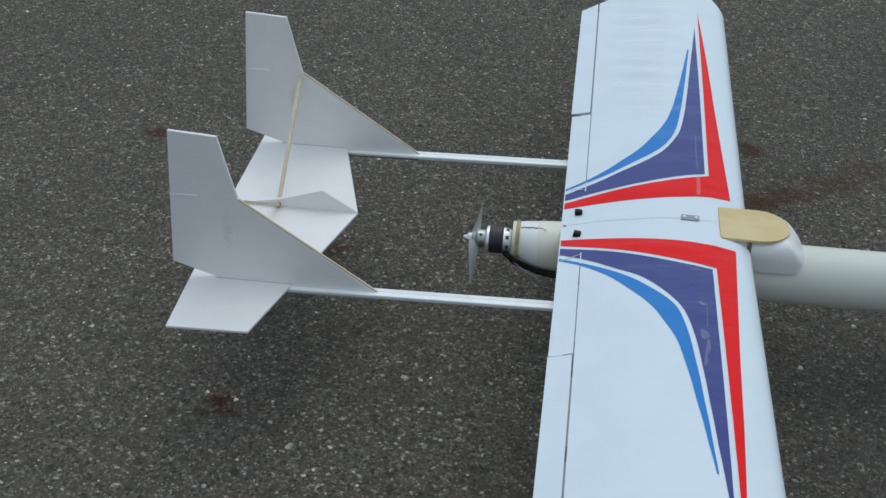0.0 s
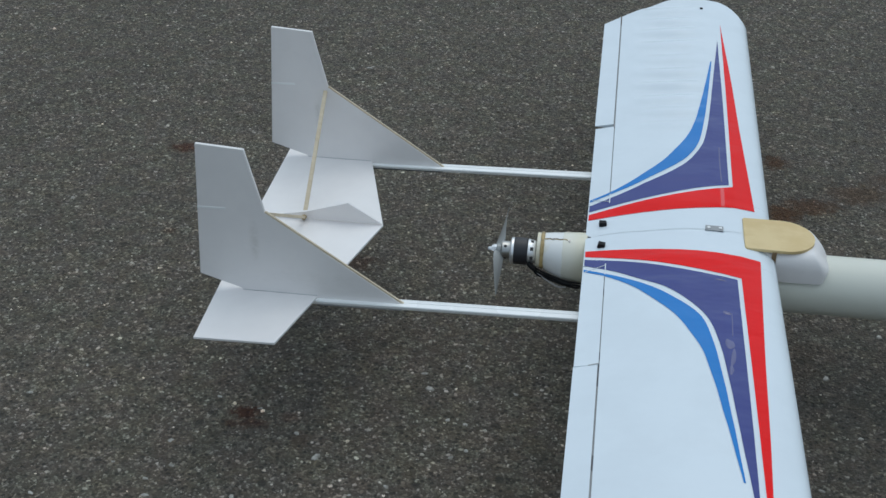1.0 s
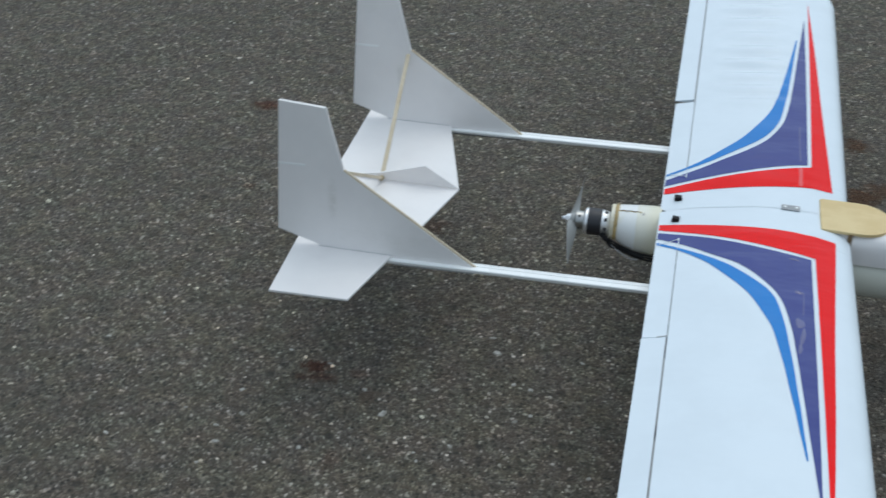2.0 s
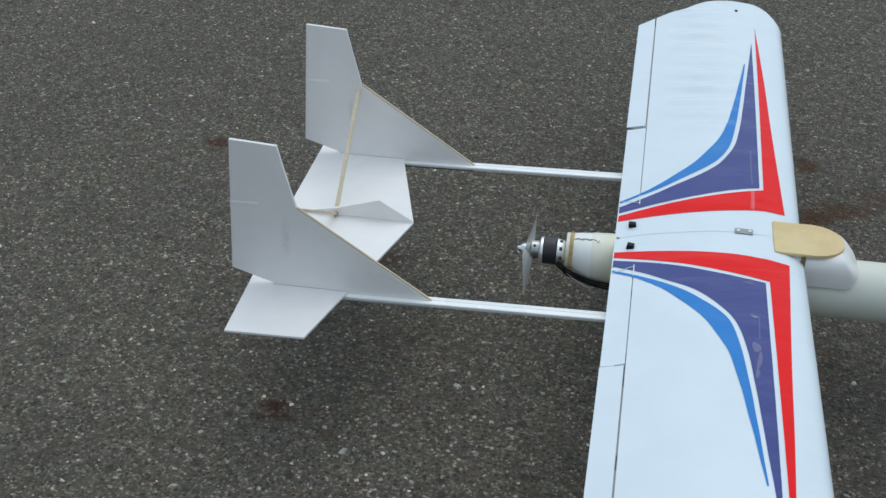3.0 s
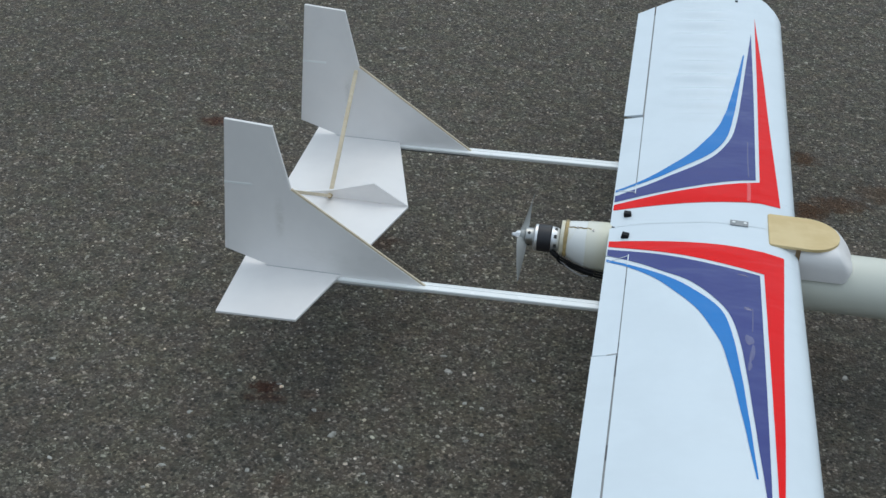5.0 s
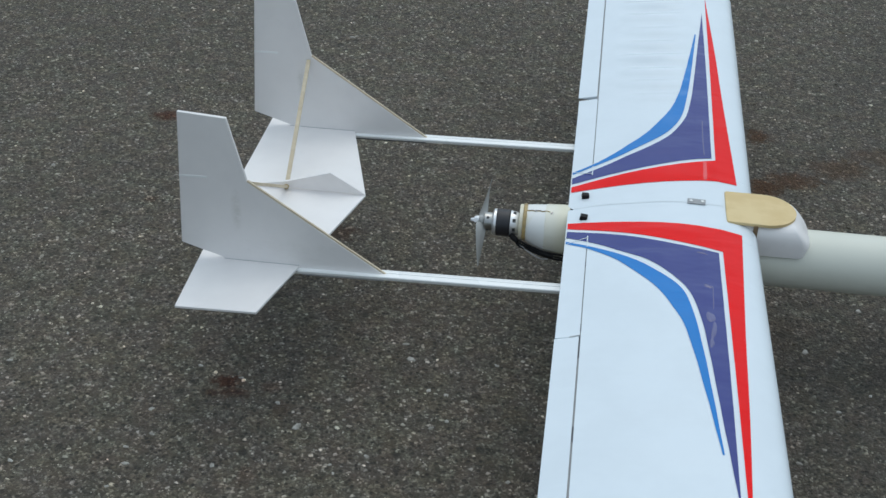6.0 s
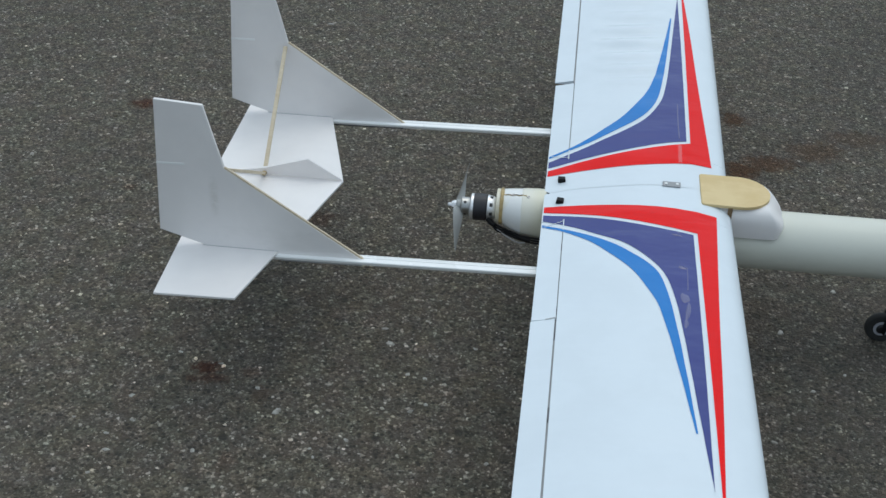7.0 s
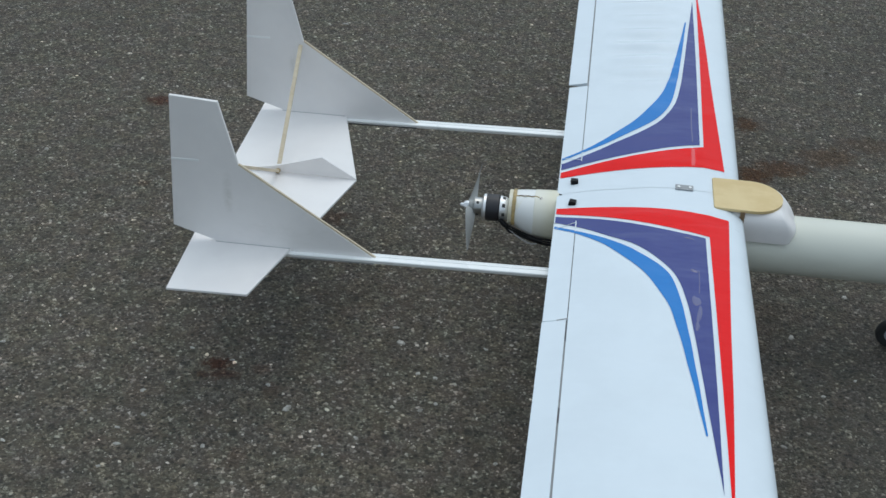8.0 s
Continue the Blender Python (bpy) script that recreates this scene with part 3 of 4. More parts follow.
def build_wing_fittings():
    for s in (-1, 1):
        # nylon wing bolts: slotted heads at the trailing edge
        y = s * 0.0285 - 0.0022
        z = top(0, y)
        bolt = part("wing_bolt", bevel(turned([(0, 0.0074), (0.0062, 0.0068)], steps=4), 0.0007), BLACK_PLASTIC, wing, "black nylon bolt")
        bolt.matrix_world = Matrix.Translation((0, y, z - 0.001)) @ pose(0, 0, 0, 0, -84, 45 + 6 * s)
        slot = part("slot", box((0.0082, 0.0012, 0.0005), (0, y, z + 0.0046), (0, 0, 35)), SLOT, wing)
        # open ends of the hinge line
        part("hinge_end", box((0.0013, 0.026, 0.0004), (HINGE, s * 0.094, top(HINGE, 0.094) + 0.0009)), FILM_WHITE, wing)
        if s < 0:
            part("cut_slit", box((0.013, 0.0011, 0.0004), (0.0010, s * (CUT - 0.0003), top(0.001, CUT) + 0.0006), (0, -13.5, 8)), PENCIL, wing)
        part("flap_end_slit", box((0.0285, 0.0009, 0.0004), (-0.0055, s * 0.0900, top(-0.0055, 0.09) + 0.0010), (0, -13.5, -22 * s)), SEAM, wing)
    # joint between the wing halves
    bm = bmesh.new()
    prev = None
    for x in np.linspace(TE + 0.003, 0.188, 40):
        w = 0.0007
        cur = [bm.verts.new((x, d, top(x, 0) + 0.0003)) for d in (-w + 0.002 * math.sin(9 * x) + 0.0008 * math.sin(70 * x), w + 0.002 * math.sin(9 * x) + 0.0008 * math.sin(70 * x))]
        if prev:
            bm.faces.new((prev[0], prev[1], cur[1], cur[0]))
        prev = cur
    part("center_seam", bm, SEAM, wing)
    part("seam_slot", box((0.006, 0.0018, 0.0006), (-0.0165, -0.002, top(-0.0165, 0) + 0.0004), (0, 9, 0)), SLOT, wing)
    # small steel plate with two screws
    z = top(0.151, 0)
    strap = part("strap_plate", box((0.0245, 0.0125, 0.0012), (0.151, 0.004, z + 0.0012), (0, -1.0, -3), 0.0004), DULL_ZINC, wing, "small grey steel plate")
    for dx in (-0.0075, 0.0080):
        part("screw", bevel(turned([(0, 0.0023), (0.0012, 0.0023)], steps=14), 0.0003), ZINC, strap).matrix_world = Matrix.Translation((0.151 + dx, 0.004, z + 0.0016)) @ pose(0, 0, 0, 0, -90)
    # servo-wire outlet near the far tip
    part("tip_plug", box((0.005, 0.006, 0.0015), (0.150, 0.742, top(0.150, 0.742) + 0.0006), soft=0.0004), BLACK_PLASTIC, wing)


build_wing_fittings()


def build_fuselage():
    fuselage = part("fuselage_tube", turned([(0.004, 0.0380), (0.006, 0.0414), (0.60, 0.0414), (0.63, 0.0385), (0.655, 0.0285), (0.665, 0.013)], z=0.1520, steps=72), PIPE, plane, "cream plastic pipe fuselage", smooth=True)
    # saddle that carries the wing, sloped at the front
    bm = bmesh.new()
    cols = []
    shape = ((0.0392, 0.0), (0.0394, 0.35), (0.0390, 0.62), (0.0372, 0.84), (0.0325, 0.96), (0.026, 1.0))
    for back, w, high in ((0.10, 1.0, 0.2215), (0.007, 1.0, 0.2200), (0.002, 0.95, 0.2165), (-0.0015, 0.86, 0.2135), (-0.0040, 0.72, 0.2110), (-0.0065, 0.48, 0.2085), (-0.0080, 0.22, 0.2060)):
        ring = []
        for y, v in shape:
            x = 0.2980 + 0.0035 * math.sin(math.pi / 2 * min(1, v / 0.5)) - 0.014 * max(0.0, v - 0.5) / 0.5 - back
            ring.append((max(x, 0.205), y * (w if back < 0.05 else 1), 0.1765 + v * (high - 0.1765)))
        cols.append([bm.verts.new(p) for p in ring + [(x, -y, z) for x, y, z in reversed(ring)]])
    for p, q in zip(cols, cols[1:]):
        for k in range(len(p)):
            bm.faces.new((p[k], p[(k + 1) % len(p)], q[(k + 1) % len(p)], q[k]))
    bm.faces.new(cols[0])
    bm.faces.new(cols[-1][::-1])
    part("wing_saddle", bm, FOAM, plane, "white sloped wing saddle", smooth=True).data.set_sharp_from_angle(angle=radians(75))
    # plywood deck over the leading edge, round at the nose end
    outline = [(0.1905, -0.0365), (0.1905, 0.0385), (0.193, 0.041), (0.243, 0.041)]
    outline += [(0.243 + 0.0425 * math.sin(t), (0.041 if t < 1.57 else 0.039) * math.cos(t)) for t in np.linspace(0.12, math.pi - 0.12, 22)]
    outline += [(0.243, -0.039), (0.193, -0.039)]
    bm = plate(outline, 0.0042, 0.0008)
    bm.transform(pose(0, 0.001, 0.2262, 0, 0.9, 0))
    part("wing_deck", bm, PLY, plane, "tan plywood plate with a rounded end", smooth=True)
    part("deck_block", box((0.045, 0.05, 0.016), (0.243, 0, 0.2125), soft=0.002), DARK_STEEL, plane)
    for s in (-1, 1):
        # added brown strip that stands for the dark gap between deck and saddle
        part("deck_gap_strip", box((0.0060, 0.003, 0.018), (0.2295, s * 0.0384, 0.2125), soft=0.0005), GAP_BROWN, plane, "dark brown strip standing for the shaded gap under the deck")
    return fuselage


build_fuselage()


def lumpy_ring(x, radius, z, thick, steps=72):
    """A bead laid round a ring by hand, thicker here and there."""
    bm = bmesh.new()
    rows = []
    for i in range(steps):
        a_ = 2 * math.pi * i / steps
        r = thick * (1 + 0.45 * noise.noise(Vector((3 * math.cos(a_), 3 * math.sin(a_), 2.0))))
        row = []
        for k in range(8):
            b_ = 2 * math.pi * k / 8
            d = radius + 0.8 * r * math.cos(b_)
            row.append(bm.verts.new((x + r * math.sin(b_), d * math.cos(a_), z + d * math.sin(a_))))
        rows.append(row)
    for i in range(steps):
        p, q = rows[i], rows[(i + 1) % steps]
        for k in range(8):
            bm.faces.new((p[k], p[(k + 1) % 8], q[(k + 1) % 8], q[k]))
    return bm


def build_motor():
    cowl = part("motor_cowl", turned([(0.012, 0.0362), (-0.030, 0.0360), (-0.045, 0.0352), (-0.0520, 0.0343), (-0.0524, 0.0337), (-0.066, 0.0302), (-0.074, 0.0272), (-0.080, 0.0250)], z=0.163, steps=56, drop=[0, 0, 0, 0.0006, 0.0006, 0.0035, 0.006, 0.008]), COWL, plane, "yellowed white moulded motor cowl", smooth=True)
    part("firewall", turned([(-0.0832, 0.0230), (-0.0834, 0.0246), (-0.0880, 0.0246), (-0.0885, 0.0236)], z=0.1712, steps=48), BALSA_PALE, cowl, "pale plywood ring", smooth=True)
    part("glue_bead", lumpy_ring(-0.0805, 0.0246, 0.1712, 0.0027), GLUE, cowl, "uneven amber glue bead", smooth=True)
    # a glued seam along the upper side, with two screw heads
    def on_cowl(x, turn, lift=0.0):
        r = float(np.interp(x, (-0.080, -0.074, -0.066, -0.0524, -0.045, -0.03), (0.0250, 0.0272, 0.0302, 0.0337, 0.0352, 0.0360))) + lift
        z = 0.163 + float(np.interp(x, (-0.080, -0.074, -0.066, -0.0524, -0.045), (0.008, 0.006, 0.0035, 0.0006, 0.0)))
        return Vector((x, -r * math.sin(turn), z + r * math.cos(turn)))

    for x, turn in ((-0.0655, 0.27), (-0.0435, 0.33)):
        screw = part("screw", bevel(turned([(0, 0.0022), (0.0012, 0.0022)], steps=12), 0.0003), STEEL, cowl)
        screw.matrix_world = Matrix.Translation(on_cowl(x, turn, -0.0004)) @ pose(0, 0, 0, math.degrees(turn)) @ pose(0, 0, 0, 0, -90)
        part("screw_slot", box((0.0030, 0.0007, 0.0005), on_cowl(x, turn, 0.0009), (math.degrees(turn), 0, 40)), SLOT, cowl)
    seam = [on_cowl(x, 0.27 + 0.02 * math.sin(150 * x) + 0.02 * math.sin(640 * x), 0.0001) for x in np.linspace(-0.0795, -0.046, 26)]
    part("glue_seam", rod(seam, 0.0009, 6), GLUE, cowl, "brown line of dried glue", smooth=True)
    part("crack", rod([p + Vector((0, 0, 0.0007)) for p in seam[3:21]], 0.0005, 6), SLOT, cowl)
    motor = holder("motor", plane, "brushless outrunner motor with a black bell")
    Z = 0.1668
    part("bell", turned([(-0.1015, 0.0180), (-0.1025, 0.0192), (-0.1198, 0.0192), (-0.1206, 0.0182)], z=Z, steps=48), BELL, motor, smooth=True)
    part("bell_end", turned([(-0.1206, 0.0188), (-0.1240, 0.0188), (-0.1262, 0.0150), (-0.1270, 0.0090)], z=Z, steps=48), ALUMINIUM, motor, smooth=True)
    part("stator_base", turned([(-0.0885, 0.0120), (-0.0900, 0.0155), (-0.0930, 0.0168), (-0.0975, 0.0176), (-0.1008, 0.0186), (-0.1012, 0.0170)], z=Z, steps=48), ALUMINIUM, motor, smooth=True)
    for k in range(8):
        c, s = math.cos(k * math.pi / 4), math.sin(k * math.pi / 4)
        part("vent", bevel(box((0.0045, 0.0052, 0.0016)), 0.0004), SLOT, motor).matrix_world = pose(-0.0955, 0, Z) @ pose(0, 0, 0, 45 * k, 0, 0) @ Matrix.Translation((0, 0, 0.0168))
    part("prop_adapter", turned([(-0.1262, 0.0122), (-0.1275, 0.0128), (-0.1372, 0.0128), (-0.1380, 0.0118)], z=Z, steps=32), STEEL, motor, smooth=True)
    for ang in (35, 125, 215, 305):
        part("grub_screw", bevel(turned([(0, 0.0022), (0.0008, 0.0022)], steps=10), 0.0003), SLOT, motor).matrix_world = pose(-0.1325, 0, Z, ang) @ Matrix.Translation((0, 0, 0.0124)) @ pose(0, 0, 0, 0, -90)
    prop = holder("propeller", plane, "grey translucent two-blade plastic propeller")
    part("hub", turned([(-0.1382, 0.0075), (-0.1388, 0.0084), (-0.1445, 0.0084), (-0.1452, 0.0075)], z=Z, steps=28), PROP, prop, smooth=True)
    part("nut", turned([(-0.1452, 0.0062), (-0.1480, 0.0066), (-0.1520, 0.0050), (-0.1525, 0.0030), (-0.1565, 0.0026), (-0.1578, 0.0012)], z=Z, steps=6), ALUMINIUM, prop)
    for side in (0, 180):
        bm = bmesh.new()
        rows = []
        for i in range(25):
            r = 0.005 + 0.087 * i / 24
            f = (r - 0.005) / 0.087
            chord = 0.008 + 0.0190 * math.sin(math.pi * min(1, f * 0.80 + 0.10)) ** 1.1 - 0.004 * f
            if f > 0.86:
                chord *= math.sqrt(max(0.03, 1 - ((f - 0.86) / 0.14) ** 2))
            twist = math.atan2(0.110 / (2 * math.pi), max(r, 0.014))
            t = 0.0022 * (1 - 0.65 * f)
            ring = []
            for u, v in ((-0.5, 0.0), (-0.2, 1.0), (0.15, 0.9), (0.5, 0.05), (0.15, -0.25), (-0.2, -0.2)):
                a_, b_ = u * chord, v * t
                ring.append(bm.verts.new((b_ * math.cos(twist) + a_ * math.sin(twist) + 0.0045 * f * f, r, a_ * math.cos(twist) - b_ * math.sin(twist))))
            rows.append(ring)
        for p, q in zip(rows, rows[1:]):
            for k in range(6):
                bm.faces.new((p[k], p[(k + 1) % 6], q[(k + 1) % 6], q[k]))
        bm.faces.new(rows[0])
        bm.faces.new(rows[-1][::-1])
        bm.transform(pose(-0.1415, 0, Z, side + PROP_TURN))
        part("blade", bm, PROP, prop, smooth=True)
    # three motor leads run under the cowl to the wing
    for k in range(3):
        d = 0.0036 * k
        pts = spline(((-0.096, -0.012 - 0.3 * d, 0.156 - 0.2 * d), (-0.086, -0.023 - 0.3 * d, 0.154 - d), (-0.070, -0.030, 0.151 - d), (-0.050, -0.0365, 0.148 - d), (-0.030, -0.038 - 0.2 * d, 0.146 - d), (0.0, -0.037, 0.143 - d)), 26)
        part("motor_lead", rod(pts, 0.0015, 8), BLACK_PLASTIC, motor, smooth=True)
    part("heat_shrink", rod(spline(((-0.056, -0.0355, 0.1455), (-0.046, -0.0375, 0.1435), (-0.036, -0.0390, 0.1425)), 10), 0.0030, 10), BLACK_PLASTIC, motor, smooth=True)
    part("heat_shrink", rod(spline(((-0.099, -0.0165, 0.1580), (-0.094, -0.0205, 0.1550), (-0.089, -0.0230, 0.1530)), 8), 0.0034, 10), BLACK_PLASTIC, motor, smooth=True)
    part("thin_lead", rod(spline(((-0.094, -0.013, 0.153), (-0.084, -0.025, 0.148), (-0.068, -0.033, 0.141), (-0.054, -0.038, 0.137), (-0.044, -0.040, 0.139)), 24), 0.0009, 6), WIRE_GREY, motor, smooth=True)


PROP_TURN = 10.0
build_motor()

# tail: two booms carry a foam-board stabilizer and two fins
BOOM_Y, STAB_Z = 0.1855, 0.1890


def boom_bar(p, q):
    """A flat white bar with a groove along its top from p to q."""
    bm = bmesh.new()
    shape = ((-0.0070, -0.0058), (-0.0086, -0.0014), (-0.0080, 0.0), (-0.0012, 0.0), (-0.0008, -0.0009), (0.0014, -0.0009), (0.0020, 0.0), (0.0048, 0.0), (0.0051, -0.0007), (0.0057, -0.0007), (0.0060, 0.0), (0.0078, 0.0), (0.0086, -0.0010), (0.0080, -0.0058))
    rows = [[bm.verts.new((e[0], e[1] + dy, e[2] + dz)) for dy, dz in shape] for e in (p, q)]
    for k in range(len(shape)):
        j = (k + 1) % len(shape)
        bm.faces.new((rows[0][k], rows[0][j], rows[1][j], rows[1][k]))
    bm.faces.new(rows[0])
    bm.faces.new(rows[1][::-1])
    return bm


def build_tail():
    for s in (-1, 1):
        boom = part("boom", boom_bar((0.16, s * BOOM_Y, 0.1995), (-0.475, s * BOOM_Y, 0.1850)), WHITE_BOOM, plane, "flat white boom with a groove along it")
        # added dark strip that stands for shade on the boom's underside
        part("boom_shade_strip", box((0.108, 0.0010, 0.0028), (-0.302, s * BOOM_Y - 0.0068, 0.1834), (0, -1.3, 0)), PENCIL if s < 0 else SLOT, boom)
        fin = part("fin", upright(((-0.5050, 0.4025), (-0.4440, 0.3985), (-0.4235, 0.3105), (-0.2475, 0.1880), (-0.36, 0.1832), (-0.4575, 0.1885), (-0.4600, 0.1940), (-0.5155, 0.2115)), 0.0045, s * BOOM_Y, 0.0005), FOAM, plane, "white foam-board fin with a swept front edge")
        part("front_edge_strip", stick((-0.4232, s * BOOM_Y, 0.3105), (-0.2480, s * BOOM_Y, 0.1885), 0.0026, 0.0048, 0.0005), BALSA, fin, "tan wooden strip")
        for d in (-1, 1):
            part("hinge_tape", box((0.036, 0.0005, 0.0028), (-0.492, s * BOOM_Y + d * 0.0025, 0.3125), (0, -1, 0)), WHITE_BOOM, fin)
        part("base_crease", box((0.10, 0.0006, 0.0006), (-0.41, s * BOOM_Y - 0.0024, 0.1918)), FAINT, fin)
    outline = [(-0.308, 0.0), (-0.3900, -0.296), (-0.4925, -0.299), (-0.4955, 0.0), (-0.4925, 0.299), (-0.3900, 0.296)]
    bm = plate(outline, 0.0034, 0.0005)
    bm.transform(Matrix.Translation((0, 0, STAB_Z + 0.0005)))
    part("stabilizer", bm, FOAM, plane, "white foam-board tailplane")
    part("center_rib", upright(((-0.3085, 0.1930), (-0.3575, 0.2235), (-0.42, 0.2040), (-0.478, 0.1935)), 0.0040, 0.0, 0.0004), FOAM, plane, "low white foam-board rib")
    for s in (-1, 1):
        part("fin_brace", stick((-0.4268, s * (BOOM_Y - 0.0045), 0.3055), (-0.4215, s * 0.002 - 0.003, 0.1965), 0.0056, 0.0042, 0.0005), BALSA, plane, "tan wooden brace stick")
    bm = bmesh.new()
    bmesh.ops.create_icosphere(bm, subdivisions=2, radius=1.0)
    for v in bm.verts:
        v.co *= 1 + 0.15 * noise.noise(v.co * 2)
    bm.transform(Matrix.Translation((-0.4215, -0.004, 0.1960)) @ Matrix.Diagonal((0.0042, 0.0046, 0.0036, 1)))
    part("glue_blob", bm, GLUE, plane, smooth=True)


build_tail()


def build_wheel(name, x, y, r, top_z, label):
    gear = holder(name, plane, label)
    w = 0.0065
    prof = [(0.50, -0.75), (0.78, -1.0), (0.93, -0.85), (1.0, -0.35), (1.0, 0.35), (0.93, 0.85), (0.78, 1.0), (0.50, 0.75)]
    bm = bmesh.new()
    steps = 40
    rows = [[bm.verts.new((x + r * a_ * math.cos(2 * math.pi * k / steps), y + w * b_, r + r * a_ * math.sin(2 * math.pi * k / steps))) for a_, b_ in prof] for k in range(steps)]
    for i in range(steps):
        p, q = rows[i], rows[(i + 1) % steps]
        for k in range(len(prof)):
            bm.faces.new((p[k], p[(k + 1) % len(prof)], q[(k + 1) % len(prof)], q[k]))
    wheel = part("tyre", bm, RUBBER, gear, "black foam-rubber tyre", smooth=True)
    bm = turned([(-0.85 * w, r * 0.40), (-0.80 * w, r * 0.51), (-0.35 * w, r * 0.505), (0.35 * w, r * 0.505), (0.80 * w, r * 0.51), (0.85 * w, r * 0.40)], steps=32)
    bm.transform(pose(x, y, r, 0, 0, 90))
    part("rim", bm, GREY_RIM, gear, smooth=True)
    bm = turned([(-1.3 * w, r * 0.24), (-1.0 * w, r * 0.34), (1.0 * w, r * 0.34), (1.3 * w, r * 0.24)], steps=16)
    bm.transform(pose(x, y, r, 0, 0, 90))
    part("axle", bm, DARK_STEEL, gear)
    for d in (-1, 1):
        part("fork_leg", stick((x + 0.001, y + d * 0.0100, r - 0.004), (x + 0.007, y + d * 0.0090, r + 0.038), 0.0100, 0.0028, 0.0008), BLACK_PLASTIC, gear)
    part("leg", stick((x + 0.006, y, r + 0.034), (x + 0.010, y * (0.2 if abs(y) > 0.05 else 1), top_z), 0.0150, 0.0120, 0.0015), BLACK_PLASTIC, gear)


build_wheel("nose_gear", 0.4745, -0.006, 0.0235, 0.128, "black nose wheel leg with a grey-rimmed wheel")
for s in (-1, 1):
    build_wheel("main_gear", 0.045, s * 0.085, 0.0235, 0.13, "black main wheel leg under the wing")

# ---- stones ----
STONES = (
    (-0.7189, -0.1402, 0.0034), (-0.7744, -0.2125, 0.0050), (-0.6921, -0.4039, 0.0046), (-0.6096, -0.3322, 0.0031),
    (-0.5560, -0.4292, 0.0037), (-0.5574, -0.3566, 0.0045), (-0.5472, -0.3858, 0.0052), (-0.5483, -0.2801, 0.0055),
    (-0.5326, -0.3275, 0.0046), (-0.5104, -0.1804, 0.0040), (-0.3858, -0.2408, 0.0056), (-0.3490, -0.2840, 0.0080),
    (-0.4475, -0.1976, 0.0042), (-0.4384, -0.3725, 0.0052), (-0.2918, -0.3480, 0.0032), (-0.2844, -0.3624, 0.0036),
    (-0.2350, -0.0860, 0.0056), (-0.2215, -0.1195, 0.0074), (-0.1885, -0.1835, 0.0054), (-0.1628, -0.1889, 0.0050),
    (-0.1558, -0.2417, 0.0046), (-0.1739, -0.2582, 0.0042), (-0.2486, -0.3251, 0.0044), (-0.0640, -0.3435, 0.0043),
    (-0.1004, -0.1141, 0.0048), (0.4243, 0.1038, 0.0076), (0.3358, -0.0100, 0.0070), (0.3682, -0.1380, 0.0046),
    (0.4158, -0.0967, 0.0044), (0.3050, -0.2500, 0.0046), (-0.9222, 0.3155, 0.0062), (-0.5120, 0.9340, 0.0075),
)


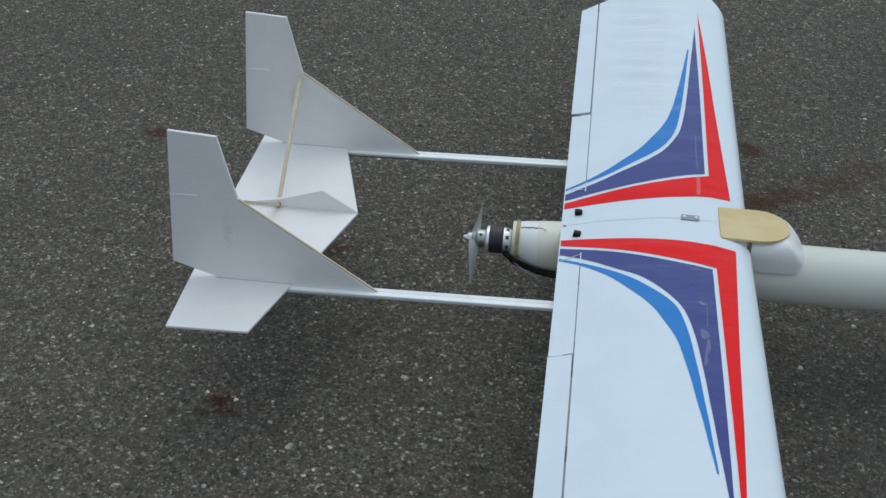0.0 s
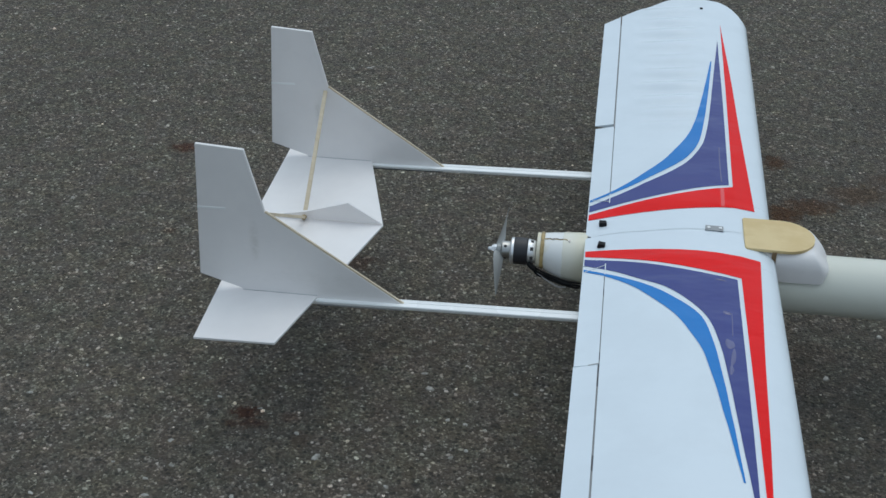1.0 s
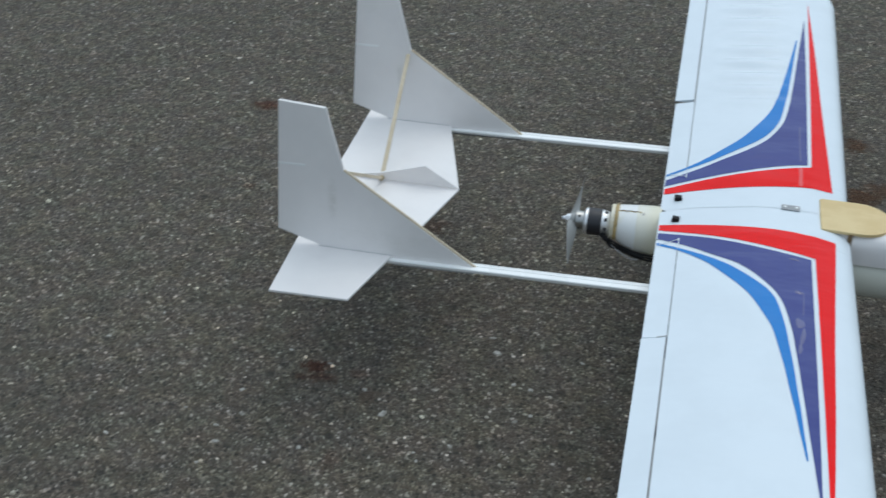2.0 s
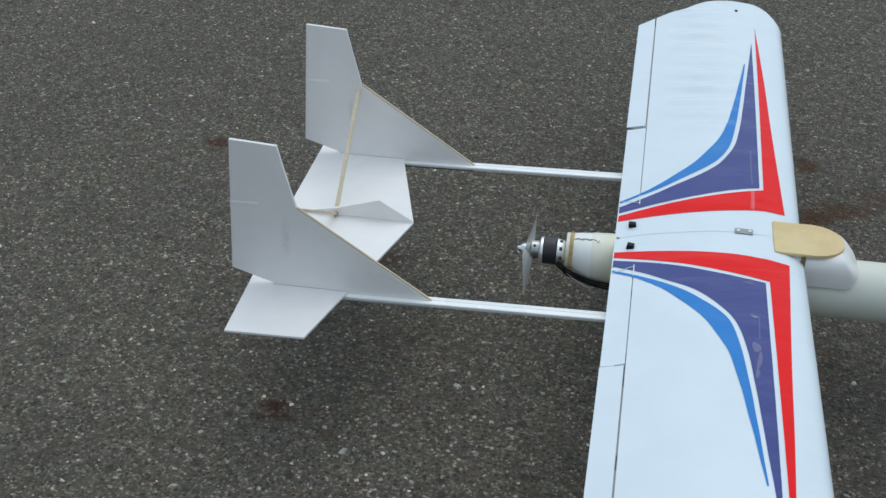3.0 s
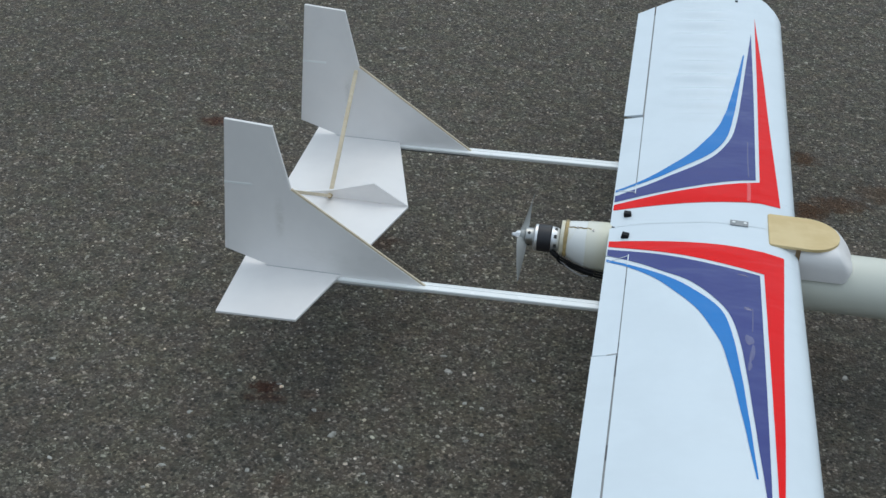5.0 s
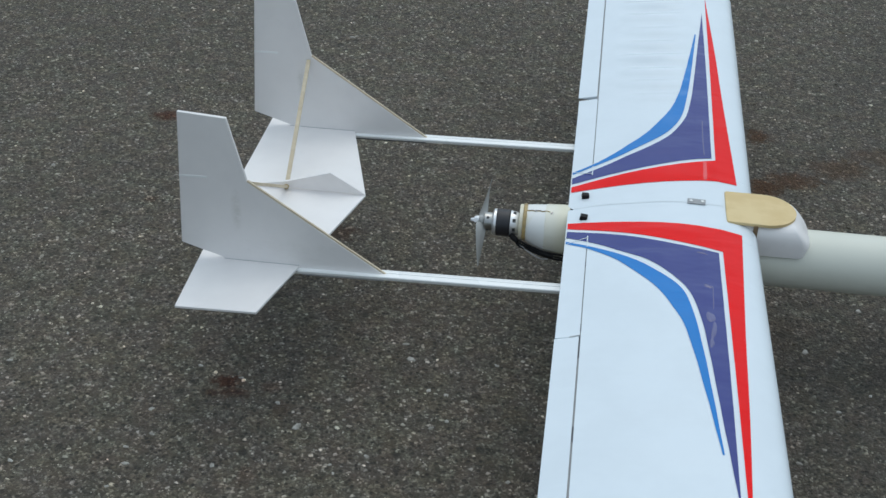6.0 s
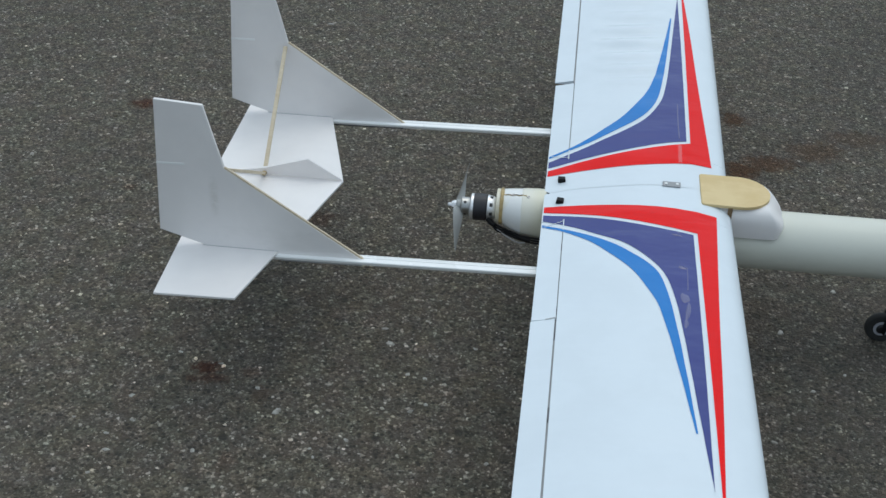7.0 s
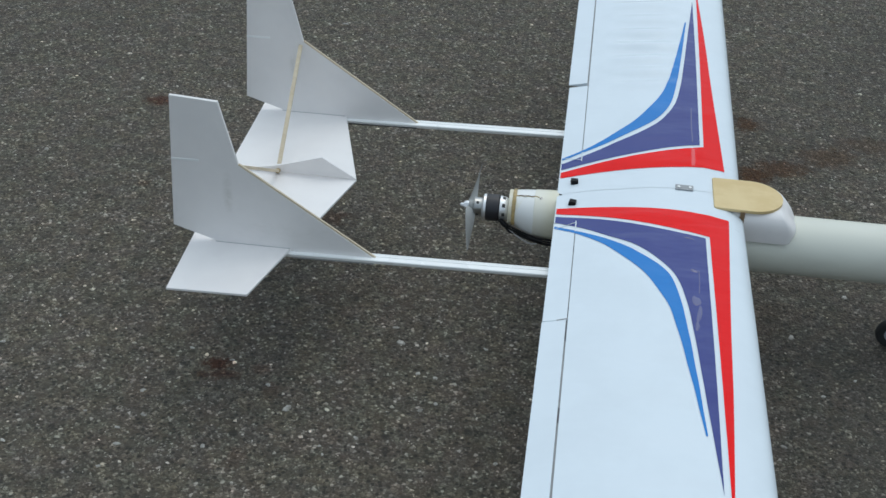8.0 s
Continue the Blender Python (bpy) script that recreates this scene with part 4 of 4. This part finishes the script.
def build_stone(x, y, r):
    """A broken stone worn level with the paving: angular outline, nearly flat top."""
    rng = random.Random(round(x * 7919 + y * 104729))
    bm = bmesh.new()
    n = rng.randint(7, 9)
    turn, lean = rng.uniform(0, 2 * math.pi), rng.uniform(0, math.pi)
    rim = []
    for k in range(n):
        a_ = turn + 2 * math.pi * (k + rng.uniform(-0.3, 0.3)) / n
        d = r * rng.uniform(0.62, 1.2) * (1.0 - 0.42 * math.cos(a_ - lean) ** 2)
        rim.append((d * math.cos(a_), 0.85 * d * math.sin(a_)))
    rows = []
    for grow, z in ((1.06, -0.0008), (1.0, 0.0004), (0.86, 0.0004 + 0.14 * r), (0.45, 0.0004 + 0.19 * r)):
        rows.append([bm.verts.new((x + grow * px, y + grow * py, z + (rng.uniform(-0.05, 0.05) * r if z > 0 else 0.0))) for px, py in rim])
    for p, q in zip(rows, rows[1:]):
        for k in range(n):
            bm.faces.new((p[k], p[(k + 1) % n], q[(k + 1) % n], q[k]))
    bm.faces.new(rows[-1])
    bm.faces.new(rows[0][::-1])
    ob = part("stone", bm, STONE, smooth=False)
    tagged(ob, "pale grey stone bedded in the asphalt", "stone", "stones in the asphalt")


for x, y, r in STONES:
    build_stone(x, y, r)


def build_chips(count=34000):
    """Exposed stone of the asphalt: one mesh of many small flat-topped grains."""
    rng = np.random.default_rng(7)
    side = 5
    cx, cy = rng.uniform(-1.9, 0.85, count), rng.uniform(-0.85, 1.75, count)
    size = np.clip(rng.lognormal(math.log(0.0017), 0.45, count), 0.0012, 0.0050)
    ang = rng.uniform(0, 2 * math.pi, count)[:, None] + (np.arange(side) * 2 * math.pi / side)[None] + rng.uniform(-0.4, 0.4, (count, side))
    rad = size[:, None] * rng.uniform(0.7, 1.25, (count, side))
    long = rng.uniform(0.65, 1.0, count)[:, None]
    low = np.stack([cx[:, None] + rad * np.cos(ang), cy[:, None] + rad * np.sin(ang) * long, np.full_like(rad, -0.0004)], -1)
    h = size[:, None] * rng.uniform(0.15, 0.55, count)[:, None]
    high = np.stack([cx[:, None] + 0.66 * rad * np.cos(ang), cy[:, None] + 0.66 * rad * np.sin(ang) * long, h * rng.uniform(0.75, 1.2, (count, side))], -1)
    verts = np.concatenate([low, high], 1).reshape(-1, 3)
    ring = []
    for k in range(side):
        j = (k + 1) % side
        ring.append((k, j, side + j, side + k))
    base = (np.arange(count) * 2 * side)[:, None]
    quads = np.concatenate([base + np.array(q)[None] for q in ring], 0)
    caps = base + np.arange(side, 2 * side)[None]
    me = bpy.data.meshes.new("stone_chips")
    me.from_pydata(verts.tolist(), [], quads.tolist() + caps.tolist())
    me.materials.append(CHIPS)
    ob = new("stone_chips", me)
    tagged(ob, "small grey and tan stone chips in the asphalt", "stone chips", kind="stuff")


build_chips()
